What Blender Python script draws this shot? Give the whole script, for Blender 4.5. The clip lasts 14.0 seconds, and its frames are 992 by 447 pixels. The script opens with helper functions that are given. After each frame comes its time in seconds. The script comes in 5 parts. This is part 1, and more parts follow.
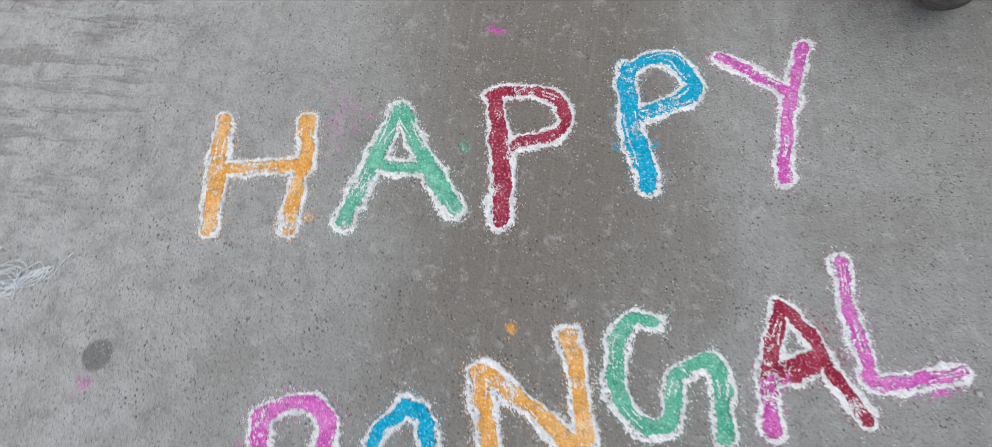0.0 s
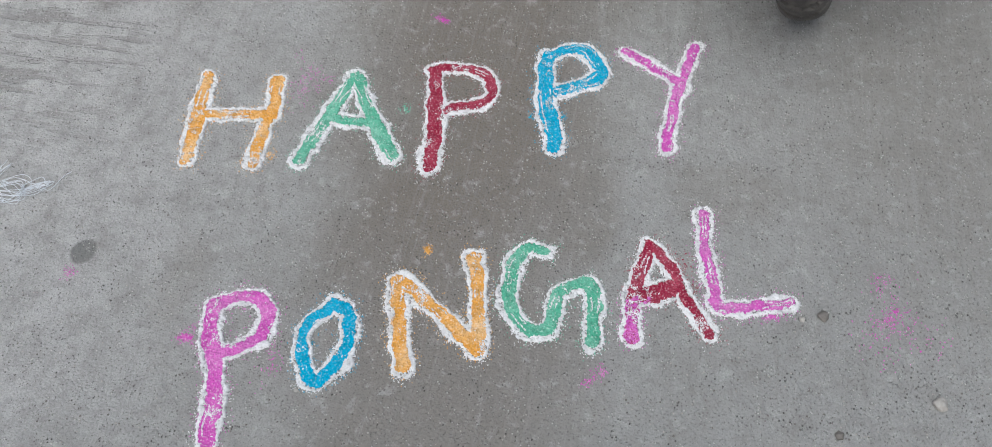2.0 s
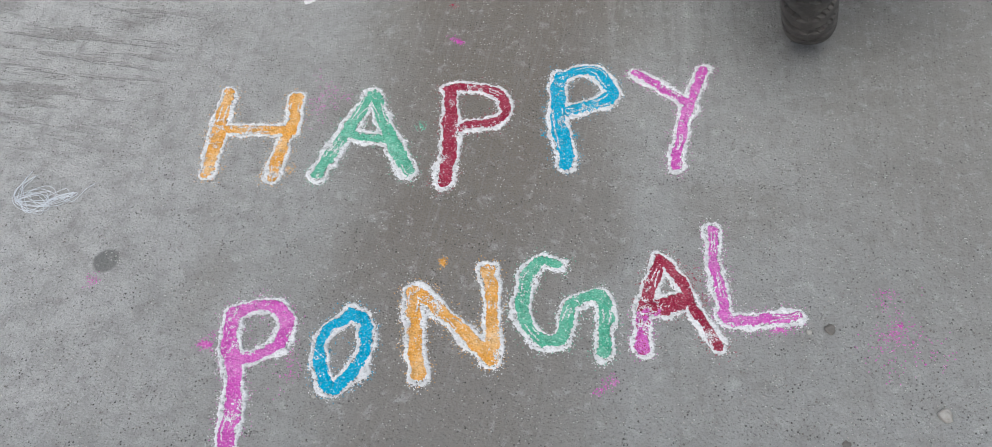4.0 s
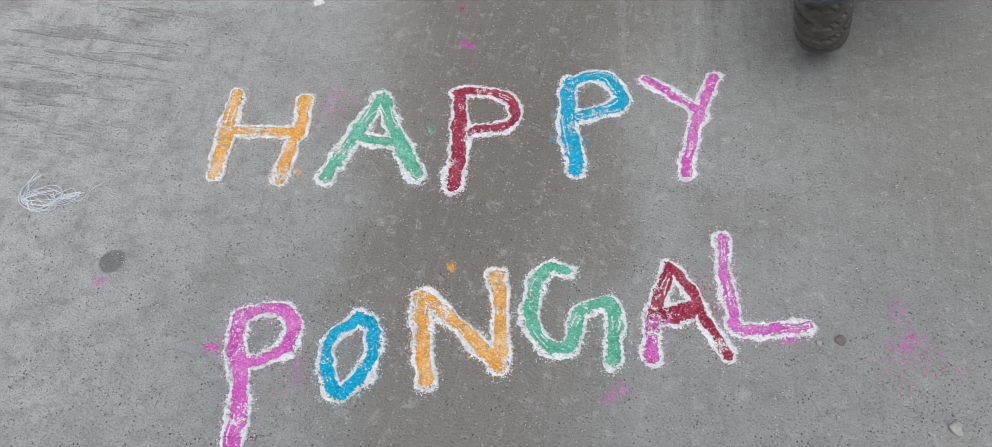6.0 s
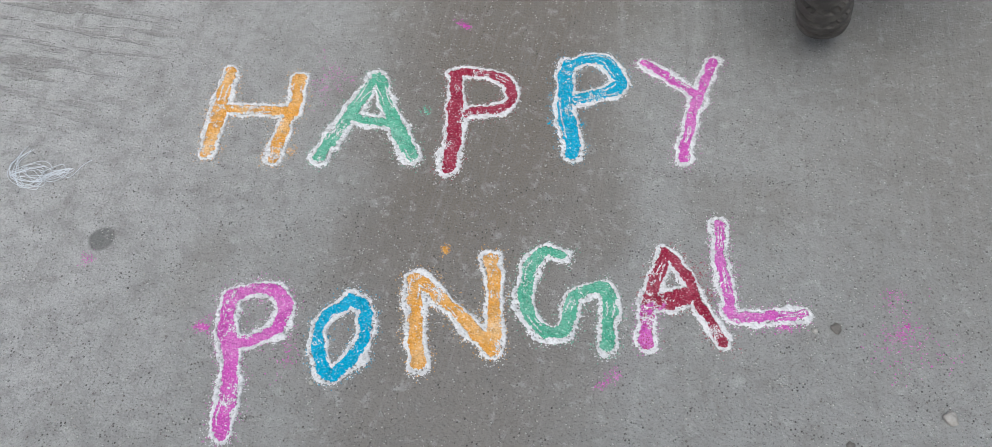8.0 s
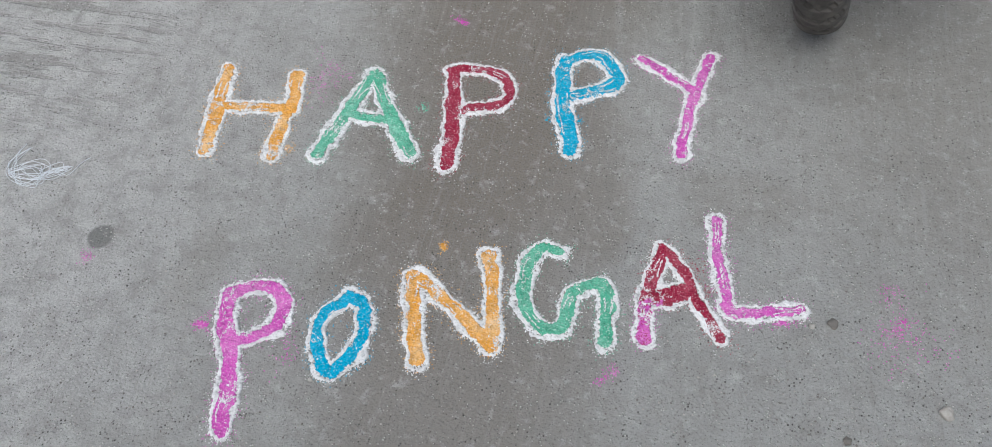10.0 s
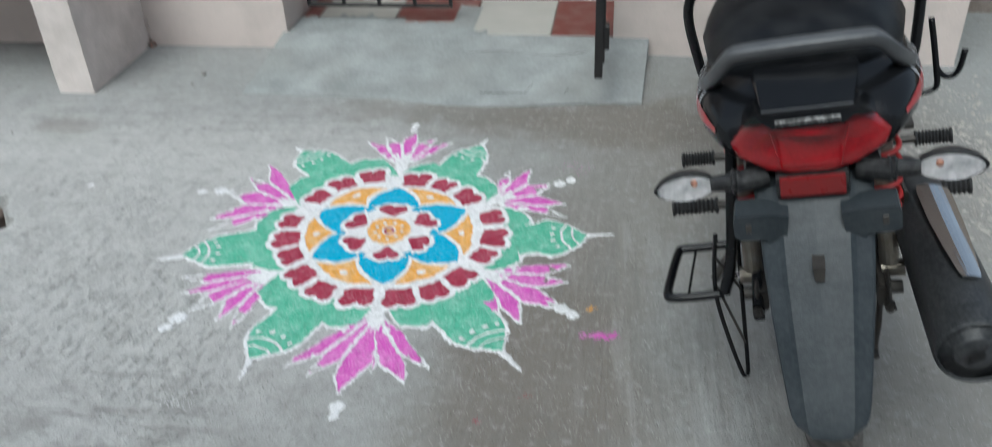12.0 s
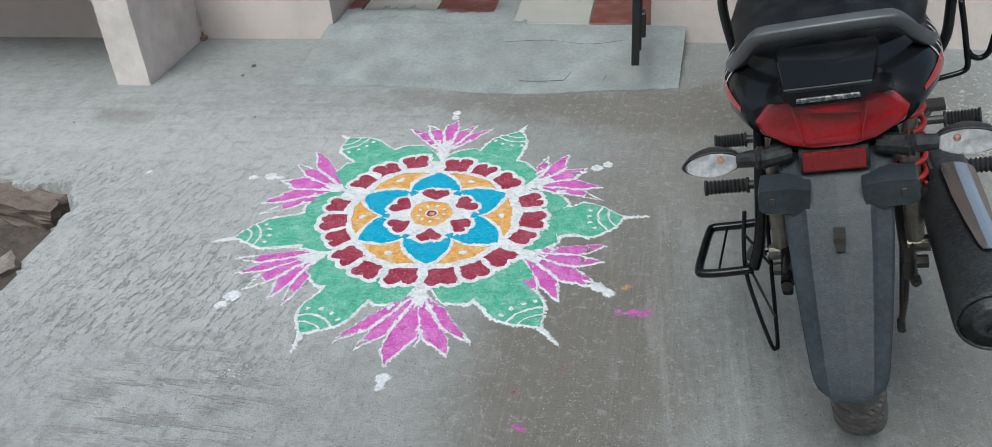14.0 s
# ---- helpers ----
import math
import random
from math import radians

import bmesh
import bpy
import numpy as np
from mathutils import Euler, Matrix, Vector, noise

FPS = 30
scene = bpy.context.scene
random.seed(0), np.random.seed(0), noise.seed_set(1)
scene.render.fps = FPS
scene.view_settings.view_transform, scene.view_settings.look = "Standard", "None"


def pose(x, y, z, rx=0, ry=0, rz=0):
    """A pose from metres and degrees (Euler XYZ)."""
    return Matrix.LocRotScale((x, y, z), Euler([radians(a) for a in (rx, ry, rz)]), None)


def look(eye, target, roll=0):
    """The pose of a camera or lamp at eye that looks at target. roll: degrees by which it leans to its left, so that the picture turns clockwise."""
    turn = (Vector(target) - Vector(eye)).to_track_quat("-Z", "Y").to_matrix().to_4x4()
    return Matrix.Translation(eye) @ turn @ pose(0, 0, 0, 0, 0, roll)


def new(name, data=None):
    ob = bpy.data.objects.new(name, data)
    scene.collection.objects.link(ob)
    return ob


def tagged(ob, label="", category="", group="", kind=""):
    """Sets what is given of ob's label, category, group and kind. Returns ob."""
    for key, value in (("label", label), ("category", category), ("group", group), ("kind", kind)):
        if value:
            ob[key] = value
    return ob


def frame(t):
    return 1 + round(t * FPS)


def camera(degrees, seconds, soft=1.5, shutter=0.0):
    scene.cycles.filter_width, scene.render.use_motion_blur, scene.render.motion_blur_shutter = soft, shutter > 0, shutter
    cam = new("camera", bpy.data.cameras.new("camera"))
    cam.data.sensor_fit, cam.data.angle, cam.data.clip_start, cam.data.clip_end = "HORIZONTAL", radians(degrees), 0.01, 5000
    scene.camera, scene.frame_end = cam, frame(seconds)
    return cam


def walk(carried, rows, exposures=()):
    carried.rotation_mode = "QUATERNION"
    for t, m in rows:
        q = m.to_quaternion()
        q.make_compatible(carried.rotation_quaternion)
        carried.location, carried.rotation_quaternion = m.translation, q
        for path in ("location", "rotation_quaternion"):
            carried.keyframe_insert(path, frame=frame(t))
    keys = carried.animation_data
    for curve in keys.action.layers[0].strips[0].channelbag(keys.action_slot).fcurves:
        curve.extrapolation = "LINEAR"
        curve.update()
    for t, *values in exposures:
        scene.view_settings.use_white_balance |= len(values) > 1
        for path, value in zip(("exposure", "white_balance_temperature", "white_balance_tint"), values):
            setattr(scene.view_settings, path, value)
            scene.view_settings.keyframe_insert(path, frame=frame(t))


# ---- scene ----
cam = camera(56.9, 14.0, soft=0.85, shutter=0.5)
PATH = [
    (0, (0.128, -0.588, 1.075), (-0.073, 0.378, -0.664), -8.5),
    (0.5, (0.172, -0.684, 1.113), (-0.027, 0.268, -0.634), -5.7),
    (1, (0.262, -0.813, 1.131), (0.076, 0.133, -0.622), -3.6),
    (1.5, (0.275, -0.829, 1.182), (0.086, 0.177, -0.536), -4.3),
    (2, (0.272, -0.851, 1.19), (0.075, 0.228, -0.482), -3.5),
    (2.5, (0.273, -0.868, 1.2), (0.07, 0.252, -0.445), -2.3),
    (3, (0.28, -0.889, 1.197), (0.071, 0.243, -0.438), -2.8),
    (3.5, (0.269, -0.897, 1.203), (0.065, 0.239, -0.43), -2.9),
    (6, (0.239, -0.891, 1.199), (0.038, 0.251, -0.43), -1.9),
    (6.5, (0.238, -0.887, 1.196), (0.042, 0.261, -0.43), -1.7),
    (7, (0.244, -0.887, 1.189), (0.05, 0.25, -0.445), -1.7),
    (7.5, (0.24, -0.887, 1.186), (0.051, 0.239, -0.456), -1.4),
    (8, (0.237, -0.886, 1.185), (0.052, 0.232, -0.463), -0.6),
    (10.5, (0.239, -0.883, 1.192), (0.059, 0.222, -0.464), -0.7),
    (11, (0.24, -0.903, 1.192), (0.045, 0.296, -0.397), -0.9),
    (11.1, (0.23, -0.892, 1.197), (0.041, 0.341, -0.366), -0.5),
    (11.5, (0.231, -0.867, 1.227), (0.003, 0.495, -0.219), -1.7),
    (11.6, (0.231, -0.86, 1.232), (-0.008, 0.562, -0.155), -2.1),
    (11.7, (0.223, -0.819, 1.274), (-0.025, 0.635, -0.076), -2.4),
    (11.8, (0.218, -0.841, 1.28), (-0.033, 0.707, 0.038), -2.0),
    (11.9, (0.21, -0.831, 1.267), (-0.044, 0.789, 0.123), -1.8),
    (12, (0.215, -0.819, 1.3), (-0.052, 0.835, 0.207), -2.5),
    (12.5, (0.22, -0.836, 1.313), (-0.083, 0.862, 0.3), -3.2),
    (13, (0.226, -0.856, 1.302), (-0.1, 0.79, 0.213), -3.6),
    (13.5, (0.228, -0.886, 1.316), (-0.113, 0.748, 0.216), -4.0),
    (14, (0.237, -0.898, 1.321), (-0.121, 0.732, 0.22), -4.4),
]
walk(cam, [(t, look(eye, target, roll)) for t, eye, target, roll in PATH],
     exposures=[(0, 0.44, 6200, 7), (8, 0.44, 6200, 7), (11, 0.44, 6170, 6), (12, 0.42, 5950, 1), (14, 0.42, 5950, 1)])
# overcast daylight: open sky and one very wide, weak sun
world = bpy.data.worlds.new("overcast_sky")
scene.world = world
world.use_nodes = True
wt = world.node_tree
sky = wt.nodes.new("ShaderNodeTexSky")
sky.sky_type, sky.sun_disc = "NISHITA", False
sky.sun_elevation, sky.sun_rotation = radians(55), radians(200)
sky.air_density, sky.dust_density = 1.0, 4.0
sky_grey = wt.nodes.new("ShaderNodeHueSaturation")
sky_grey.inputs["Saturation"].default_value = 0.55
wt.links.new(sky.outputs[0], sky_grey.inputs["Color"])
wt.links.new(sky_grey.outputs[0], wt.nodes["Background"].inputs[0])
wt.nodes["Background"].inputs[1].default_value = 0.12
sun = new("sun", bpy.data.lights.new("sun", "SUN"))
sun.data.energy, sun.data.angle, sun.data.color = 1.35, radians(35), (1.0, 0.98, 0.95)
sun.matrix_world = pose(0, 0, 8, 30, -8, 0)


# ---- materials ----
def mat(name, color, rough=0.6, metal=0.0, color2=None, scale=30.0, amount=0.35, bump=0.15, fine=220.0, dirt=None, dirt_amount=0.0, coat=0.0, spec=0.5, dirt_scale=9.0):
    """Colour with variation at two scales, fine relief and, where given, dust lying on it."""
    m = bpy.data.materials.new(name)
    m.use_nodes = True
    nt = m.node_tree
    b = nt.nodes["Principled BSDF"]
    co = nt.nodes.new("ShaderNodeTexCoord")
    n1 = nt.nodes.new("ShaderNodeTexNoise")
    n2 = nt.nodes.new("ShaderNodeTexNoise")
    n1.inputs["Scale"].default_value, n1.inputs["Detail"].default_value = scale, 6
    n2.inputs["Scale"].default_value, n2.inputs["Detail"].default_value = fine, 4
    for n in (n1, n2):
        nt.links.new(co.outputs["Object"], n.inputs["Vector"])
    other = color2 or tuple(c * 0.55 for c in color)
    mix = nt.nodes.new("ShaderNodeMix")
    mix.data_type = "RGBA"
    mix.inputs[6].default_value, mix.inputs[7].default_value = (*color, 1), (*other, 1)
    ramp = nt.nodes.new("ShaderNodeMapRange")
    ramp.inputs[1].default_value, ramp.inputs[2].default_value = 0.35, 0.75
    ramp.inputs[4].default_value = amount * 2
    add = nt.nodes.new("ShaderNodeMath")
    add.operation = "MULTIPLY_ADD"
    add.inputs[1].default_value = 0.4
    nt.links.new(n2.outputs[0], add.inputs[0])
    sub = nt.nodes.new("ShaderNodeMath")
    sub.operation = "MULTIPLY"
    sub.inputs[1].default_value = 0.65
    nt.links.new(n1.outputs[0], sub.inputs[0])
    nt.links.new(sub.outputs[0], add.inputs[2])
    nt.links.new(add.outputs[0], ramp.inputs[0])
    nt.links.new(ramp.outputs[0], mix.inputs[0])
    out = mix.outputs[2]
    if dirt:
        n3 = nt.nodes.new("ShaderNodeTexNoise")
        n3.inputs["Scale"].default_value, n3.inputs["Detail"].default_value = dirt_scale, 8
        nt.links.new(co.outputs["Object"], n3.inputs["Vector"])
        dr = nt.nodes.new("ShaderNodeMapRange")
        dr.inputs[1].default_value, dr.inputs[2].default_value, dr.inputs[4].default_value = 0.43, 0.67, dirt_amount
        nt.links.new(n3.outputs[0], dr.inputs[0])
        dm = nt.nodes.new("ShaderNodeMix")
        dm.data_type = "RGBA"
        dm.inputs[7].default_value = (*dirt, 1)
        nt.links.new(dr.outputs[0], dm.inputs[0])
        nt.links.new(out, dm.inputs[6])
        out = dm.outputs[2]
    nt.links.new(out, b.inputs["Base Color"])
    rr = nt.nodes.new("ShaderNodeMapRange")
    rr.inputs[3].default_value, rr.inputs[4].default_value = max(0.02, rough - 0.12), min(1, rough + 0.12)
    nt.links.new(n1.outputs[0], rr.inputs[0])
    nt.links.new(rr.outputs[0], b.inputs["Roughness"])
    b.inputs["Metallic"].default_value = metal
    b.inputs["Coat Weight"].default_value = coat
    b.inputs["Specular IOR Level"].default_value = spec
    if bump:
        bp = nt.nodes.new("ShaderNodeBump")
        bp.inputs["Strength"].default_value, bp.inputs["Distance"].default_value = bump, 0.002
        nt.links.new(n2.outputs[0], bp.inputs["Height"])
        nt.links.new(bp.outputs[0], b.inputs["Normal"])
    return m


def powder_mat(name, color, pale, thin=0.5):
    """Coloured powder strewn by hand: thick and thin places, clumps and single pale grains."""
    m = bpy.data.materials.new(name)
    m.use_nodes = True
    N, L = m.node_tree.nodes, m.node_tree.links
    b = N["Principled BSDF"]
    co = N.new("ShaderNodeNewGeometry")

    def layer(scale, detail, lo, hi, top, under, over):
        n, r, mx = N.new("ShaderNodeTexNoise"), N.new("ShaderNodeMapRange"), N.new("ShaderNodeMix")
        n.inputs["Scale"].default_value, n.inputs["Detail"].default_value = scale, detail
        L.new(co.outputs["Position"], n.inputs["Vector"])
        r.inputs[1].default_value, r.inputs[2].default_value, r.inputs[4].default_value = lo, hi, top
        L.new(n.outputs[0], r.inputs[0])
        mx.data_type = "RGBA"
        L.new(r.outputs[0], mx.inputs[0])
        if isinstance(under, tuple):
            mx.inputs[6].default_value = (*under, 1)
        else:
            L.new(under, mx.inputs[6])
        mx.inputs[7].default_value = (*over, 1)
        return mx.outputs[2], n.outputs[0]

    c, _ = layer(24, 5, 0.42, 0.7, thin, color, pale)
    c, _ = layer(75, 4, 0.48, 0.72, 0.7, c, tuple(v * 0.6 for v in color))
    c, fine = layer(330, 3, 0.55, 0.68, 0.6, c, tuple(0.5 * v + 0.42 for v in pale))
    c, _ = layer(260, 2, 0.57, 0.66, 0.5, c, tuple(v * 0.5 for v in color))
    L.new(c, b.inputs["Base Color"])
    b.inputs["Roughness"].default_value, b.inputs["Specular IOR Level"].default_value = 0.95, 0.1
    bp = N.new("ShaderNodeBump")
    bp.inputs["Strength"].default_value, bp.inputs["Distance"].default_value = 0.9, 0.002
    L.new(fine, bp.inputs["Height"])
    L.new(bp.outputs[0], b.inputs["Normal"])
    return m


def concrete_ground():
    m = bpy.data.materials.new("concrete_ground")
    m.use_nodes = True
    nt, N, L = m.node_tree, m.node_tree.nodes, m.node_tree.links
    b = N["Principled BSDF"]
    co = N.new("ShaderNodeTexCoord")
    sep = N.new("ShaderNodeSeparateXYZ")
    L.new(co.outputs["Object"], sep.inputs[0])

    def noise_at(scale, detail=5, rough=0.55, stretch=None, turn=0.0, warp=0.0):
        n = N.new("ShaderNodeTexNoise")
        n.inputs["Scale"].default_value, n.inputs["Detail"].default_value, n.inputs["Roughness"].default_value = scale, detail, rough
        n.inputs["Distortion"].default_value = warp
        if stretch:
            mp = N.new("ShaderNodeMapping")
            mp.vector_type = "TEXTURE"
            mp.inputs["Scale"].default_value = tuple(1 / v for v in stretch)
            mp.inputs["Rotation"].default_value = (0, 0, radians(turn))
            L.new(co.outputs["Object"], mp.inputs[0])
            L.new(mp.outputs[0], n.inputs["Vector"])
        else:
            L.new(co.outputs["Object"], n.inputs["Vector"])
        return n.outputs[0]

    def math2(op, a, c, d=None):
        n = N.new("ShaderNodeMath")
        n.operation = op
        for i, v in enumerate((a, c, d)):
            if v is None:
                continue
            if isinstance(v, (int, float)):
                n.inputs[i].default_value = v
            else:
                L.new(v, n.inputs[i])
        return n.outputs[0]

    def ramp(v, lo, hi, a=0.0, c=1.0):
        n = N.new("ShaderNodeMapRange")
        n.interpolation_type = "SMOOTHSTEP"
        n.inputs[1].default_value, n.inputs[2].default_value, n.inputs[3].default_value, n.inputs[4].default_value = lo, hi, a, c
        L.new(v, n.inputs[0])
        return n.outputs[0]

    def blend(f, c1, c2):
        n = N.new("ShaderNodeMix")
        n.data_type = "RGBA"
        L.new(f, n.inputs[0]) if not isinstance(f, (int, float)) else None
        for i, c in ((6, c1), (7, c2)):
            if isinstance(c, tuple):
                n.inputs[i].default_value = (*c, 1)
            else:
                L.new(c, n.inputs[i])
        return n.outputs[2]

    x, y = sep.outputs[0], sep.outputs[1]
    wob = math2("MULTIPLY_ADD", noise_at(3.0, 6), 0.34, -0.17)
    wob2 = math2("MULTIPLY_ADD", noise_at(7.0, 6, warp=0.5), 0.3, -0.15)

    def stain(cx, cy, rx, ry, soft=0.45, wobble=1.0):
        dx = math2("DIVIDE", math2("MULTIPLY_ADD", wob, wobble, math2("SUBTRACT", x, cx)), rx)
        dy = math2("DIVIDE", math2("MULTIPLY_ADD", wob2, wobble, math2("SUBTRACT", y, cy)), ry)
        d = math2("SQRT", math2("ADD", math2("MULTIPLY", dx, dx), math2("MULTIPLY", dy, dy)), 0.0)
        return ramp(d, 1.0 - soft, 1.0 + soft, 1.0, 0.0)

    base = blend(ramp(noise_at(1.1, 6), 0.3, 0.7), (0.36, 0.36, 0.35), (0.295, 0.294, 0.285))
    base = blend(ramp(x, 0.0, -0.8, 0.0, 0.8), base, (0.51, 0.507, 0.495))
    base = blend(ramp(noise_at(13.0, 9, 0.7), 0.4, 0.68, 0.0, 0.65), base, (0.265, 0.26, 0.248))
    base = blend(ramp(noise_at(45.0, 6, 0.7), 0.45, 0.7, 0.0, 0.5), base, (0.235, 0.231, 0.22))
    # washed cement along the step, darkened to make up for weak bench shade
    base = blend(math2("MULTIPLY", ramp(math2("ADD", y, wob), 1.5, 2.0), 0.7), base, (0.275, 0.288, 0.287))
    # damp brown-grey stains, and one broad darker patch right of the rear wheel
    for cx, cy, rx, ry, f, *wobble in ((0.05, 0.5, 0.22, 0.7, 0.9), (0.07, -0.35, 0.2, 0.6, 0.6), (0.3, 1.74, 0.62, 0.15, 0.85), (-0.35, 1.78, 0.4, 0.07, 0.45), (0.75, 1.6, 0.5, 0.7, 0.45), (0.98, 0.35, 0.4, 0.5, 0.4), (0.25, 1.35, 0.2, 0.42, 0.35), (0.27, -0.04, 0.05, 0.1, 0.5, 0.3), (-1.56, 1.61, 0.1, 0.06, 0.6, 0.25), (-0.33, -0.23, 0.035, 0.07, 0.25, 0.4), (0.5, 0.02, 0.1, 0.05, 0.3, 0.6)):
        base = blend(math2("MULTIPLY", stain(cx, cy, rx, ry, 0.45, *wobble), f), base, (0.168, 0.145, 0.12))
    # one flat grey oil spot
    base = blend(math2("MULTIPLY", stain(-0.5, -0.203, 0.019, 0.023, 0.16, 0.08), 0.85), base, (0.125, 0.128, 0.122))
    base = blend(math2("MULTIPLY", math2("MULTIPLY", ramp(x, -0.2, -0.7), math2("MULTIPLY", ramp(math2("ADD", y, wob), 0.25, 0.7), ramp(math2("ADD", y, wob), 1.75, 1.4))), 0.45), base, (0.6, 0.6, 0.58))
    # rough bands where the trowel skipped
    grain = noise_at(190, 4, 0.7)
    patch = stain(-0.76, 0.27, 0.24, 0.26, 0.4)
    bands = math2("MULTIPLY", ramp(noise_at(1.0, 4, 0.6, (5.5, 34, 1), -3), 0.5, 0.58), patch)
    base = blend(math2("MULTIPLY", math2("MULTIPLY", bands, ramp(grain, 0.36, 0.58, 0.35, 1.0)), 0.7), base, (0.205, 0.198, 0.185))
    smear = math2("MULTIPLY", ramp(noise_at(1.0, 4, 0.6, (7, 30, 1), -3), 0.56, 0.64), patch)
    base = blend(math2("MULTIPLY", smear, 0.45), base, (0.5, 0.5, 0.49))
    # fine light streaks left by the broom
    streak = ramp(noise_at(1.0, 6, 0.6, (120, 4.5, 1), -4), 0.5, 0.7)
    base = blend(math2("MULTIPLY", streak, 0.15), base, (0.47, 0.47, 0.46))
    drag = ramp(noise_at(1.0, 6, 0.6, (80, 2.2, 1), 2), 0.54, 0.7)
    base = blend(math2("MULTIPLY", drag, 0.2), base, (0.17, 0.16, 0.145))
    # slanting combed grooves, broken by pitting
    comb_area = math2("MULTIPLY", ramp(math2("ADD", x, wob), -0.25, -0.6), math2("MULTIPLY", math2("MULTIPLY", ramp(math2("ADD", y, wob2), 1.45, 1.2), ramp(math2("ADD", y, wob2), 0.2, 0.5)), ramp(noise_at(2.6, 3), 0.36, 0.56, 0.2, 1.0)))
    comb = ramp(noise_at(1.0, 3, 0.55, (70, 19, 1), -11, 0.35), 0.5, 0.6)
    comb = math2("MULTIPLY", math2("MULTIPLY", comb, comb_area), ramp(noise_at(85, 4, 0.65), 0.42, 0.54, 0.0, 1.0))
    base = blend(math2("MULTIPLY", comb, 0.62), base, (0.215, 0.21, 0.2))
    # long shallow grooves beside the parked bike
    long_area = math2("MULTIPLY", math2("MULTIPLY", ramp(math2("ADD", x, wob), 0.05, 0.2), ramp(math2("ADD", x, wob), 0.75, 0.55)), math2("MULTIPLY", ramp(math2("ADD", y, wob2), 0.25, 0.45), ramp(math2("ADD", y, wob2), 1.3, 1.0)))
    long_wave = noise_at(1.0, 3, 0.5, (27, 2.4, 1), 3, 0.25)
    long_cut = math2("MULTIPLY", ramp(long_wave, 0.52, 0.62), long_area)
    base = blend(math2("MULTIPLY", math2("MULTIPLY", long_cut, ramp(noise_at(48, 4, 0.7), 0.36, 0.6, 0.2, 1.0)), 0.5), base, (0.19, 0.185, 0.172))
    base = blend(math2("MULTIPLY", math2("MULTIPLY", ramp(long_wave, 0.48, 0.34), long_area), 0.25), base, (0.46, 0.46, 0.45))
    # float marks along the house wall
    wall_area = math2("MULTIPLY", ramp(math2("ADD", y, wob2), 1.35, 1.65), ramp(math2("ADD", x, wob), 0.2, -0.5))
    float_mark = math2("MULTIPLY", ramp(noise_at(1.0, 5, 0.6, (2.2, 40, 1), 1, 0.2), 0.45, 0.7), wall_area)
    base = blend(math2("MULTIPLY", float_mark, 0.24), base, (0.2, 0.205, 0.2))
    # scuffed blotches a few centimetres wide
    base = blend(ramp(noise_at(30.0, 8, 0.75, warp=0.6), 0.5, 0.64, 0.0, 0.42), base, (0.2, 0.193, 0.18))
    base = blend(ramp(noise_at(36.0, 8, 0.75, warp=0.4), 0.53, 0.67, 0.0, 0.48), base, (0.47, 0.47, 0.455))
    # grains: dark pits, pale sand
    pit = ramp(noise_at(330, 3, 0.5), 0.6, 0.7)
    base = blend(math2("MULTIPLY", pit, 0.9), base, (0.14, 0.135, 0.125))
    vo = N.new("ShaderNodeTexVoronoi")
    vo.inputs["Scale"].default_value = 150
    L.new(co.outputs["Object"], vo.inputs["Vector"])
    sand = math2("MULTIPLY", ramp(vo.outputs["Distance"], 0.12, 0.26, 1, 0), ramp(noise_at(33, 2), 0.47, 0.58))
    base = blend(math2("MULTIPLY", sand, 0.8), base, (0.58, 0.57, 0.54))
    vd = N.new("ShaderNodeTexVoronoi")
    vd.inputs["Scale"].default_value = 135
    L.new(co.outputs["Object"], vd.inputs["Vector"])
    crumb = math2("MULTIPLY", ramp(vd.outputs["Distance"], 0.1, 0.24, 1, 0), ramp(noise_at(24, 2), 0.5, 0.6))
    base = blend(math2("MULTIPLY", crumb, 0.95), base, (0.06, 0.056, 0.05))
    speck = noise_at(420, 2, 0.6)
    base = blend(ramp(speck, 0.4, 0.62, 0.0, 0.35), base, (0.22, 0.217, 0.21))
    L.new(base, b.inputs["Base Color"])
    L.new(ramp(noise_at(6, 5), 0.3, 0.7, 0.72, 0.92), b.inputs["Roughness"])
    b.inputs["Specular IOR Level"].default_value = 0.3
    # relief: grain, grooves, trowel steps
    h = math2("MULTIPLY", noise_at(210, 4, 0.6), 0.6)
    h = math2("ADD", h, math2("MULTIPLY", noise_at(75, 5, 0.65), 0.6))
    h = math2("ADD", h, math2("MULTIPLY", comb, -0.8))
    h = math2("ADD", h, math2("MULTIPLY", math2("MULTIPLY", long_wave, long_area), -2.4))
    h = math2("ADD", h, math2("MULTIPLY", float_mark, -0.15))
    h = math2("ADD", h, math2("MULTIPLY", bands, -0.45))
    h = math2("ADD", h, math2("MULTIPLY", pit, -0.7))
    h = math2("ADD", h, math2("MULTIPLY", crumb, 0.6))
    h = math2("ADD", h, math2("MULTIPLY", sand, 0.8))
    bp = N.new("ShaderNodeBump")
    bp.inputs["Strength"].default_value, bp.inputs["Distance"].default_value = 0.75, 0.005
    L.new(h, bp.inputs["Height"])
    L.new(bp.outputs[0], b.inputs["Normal"])
    return m


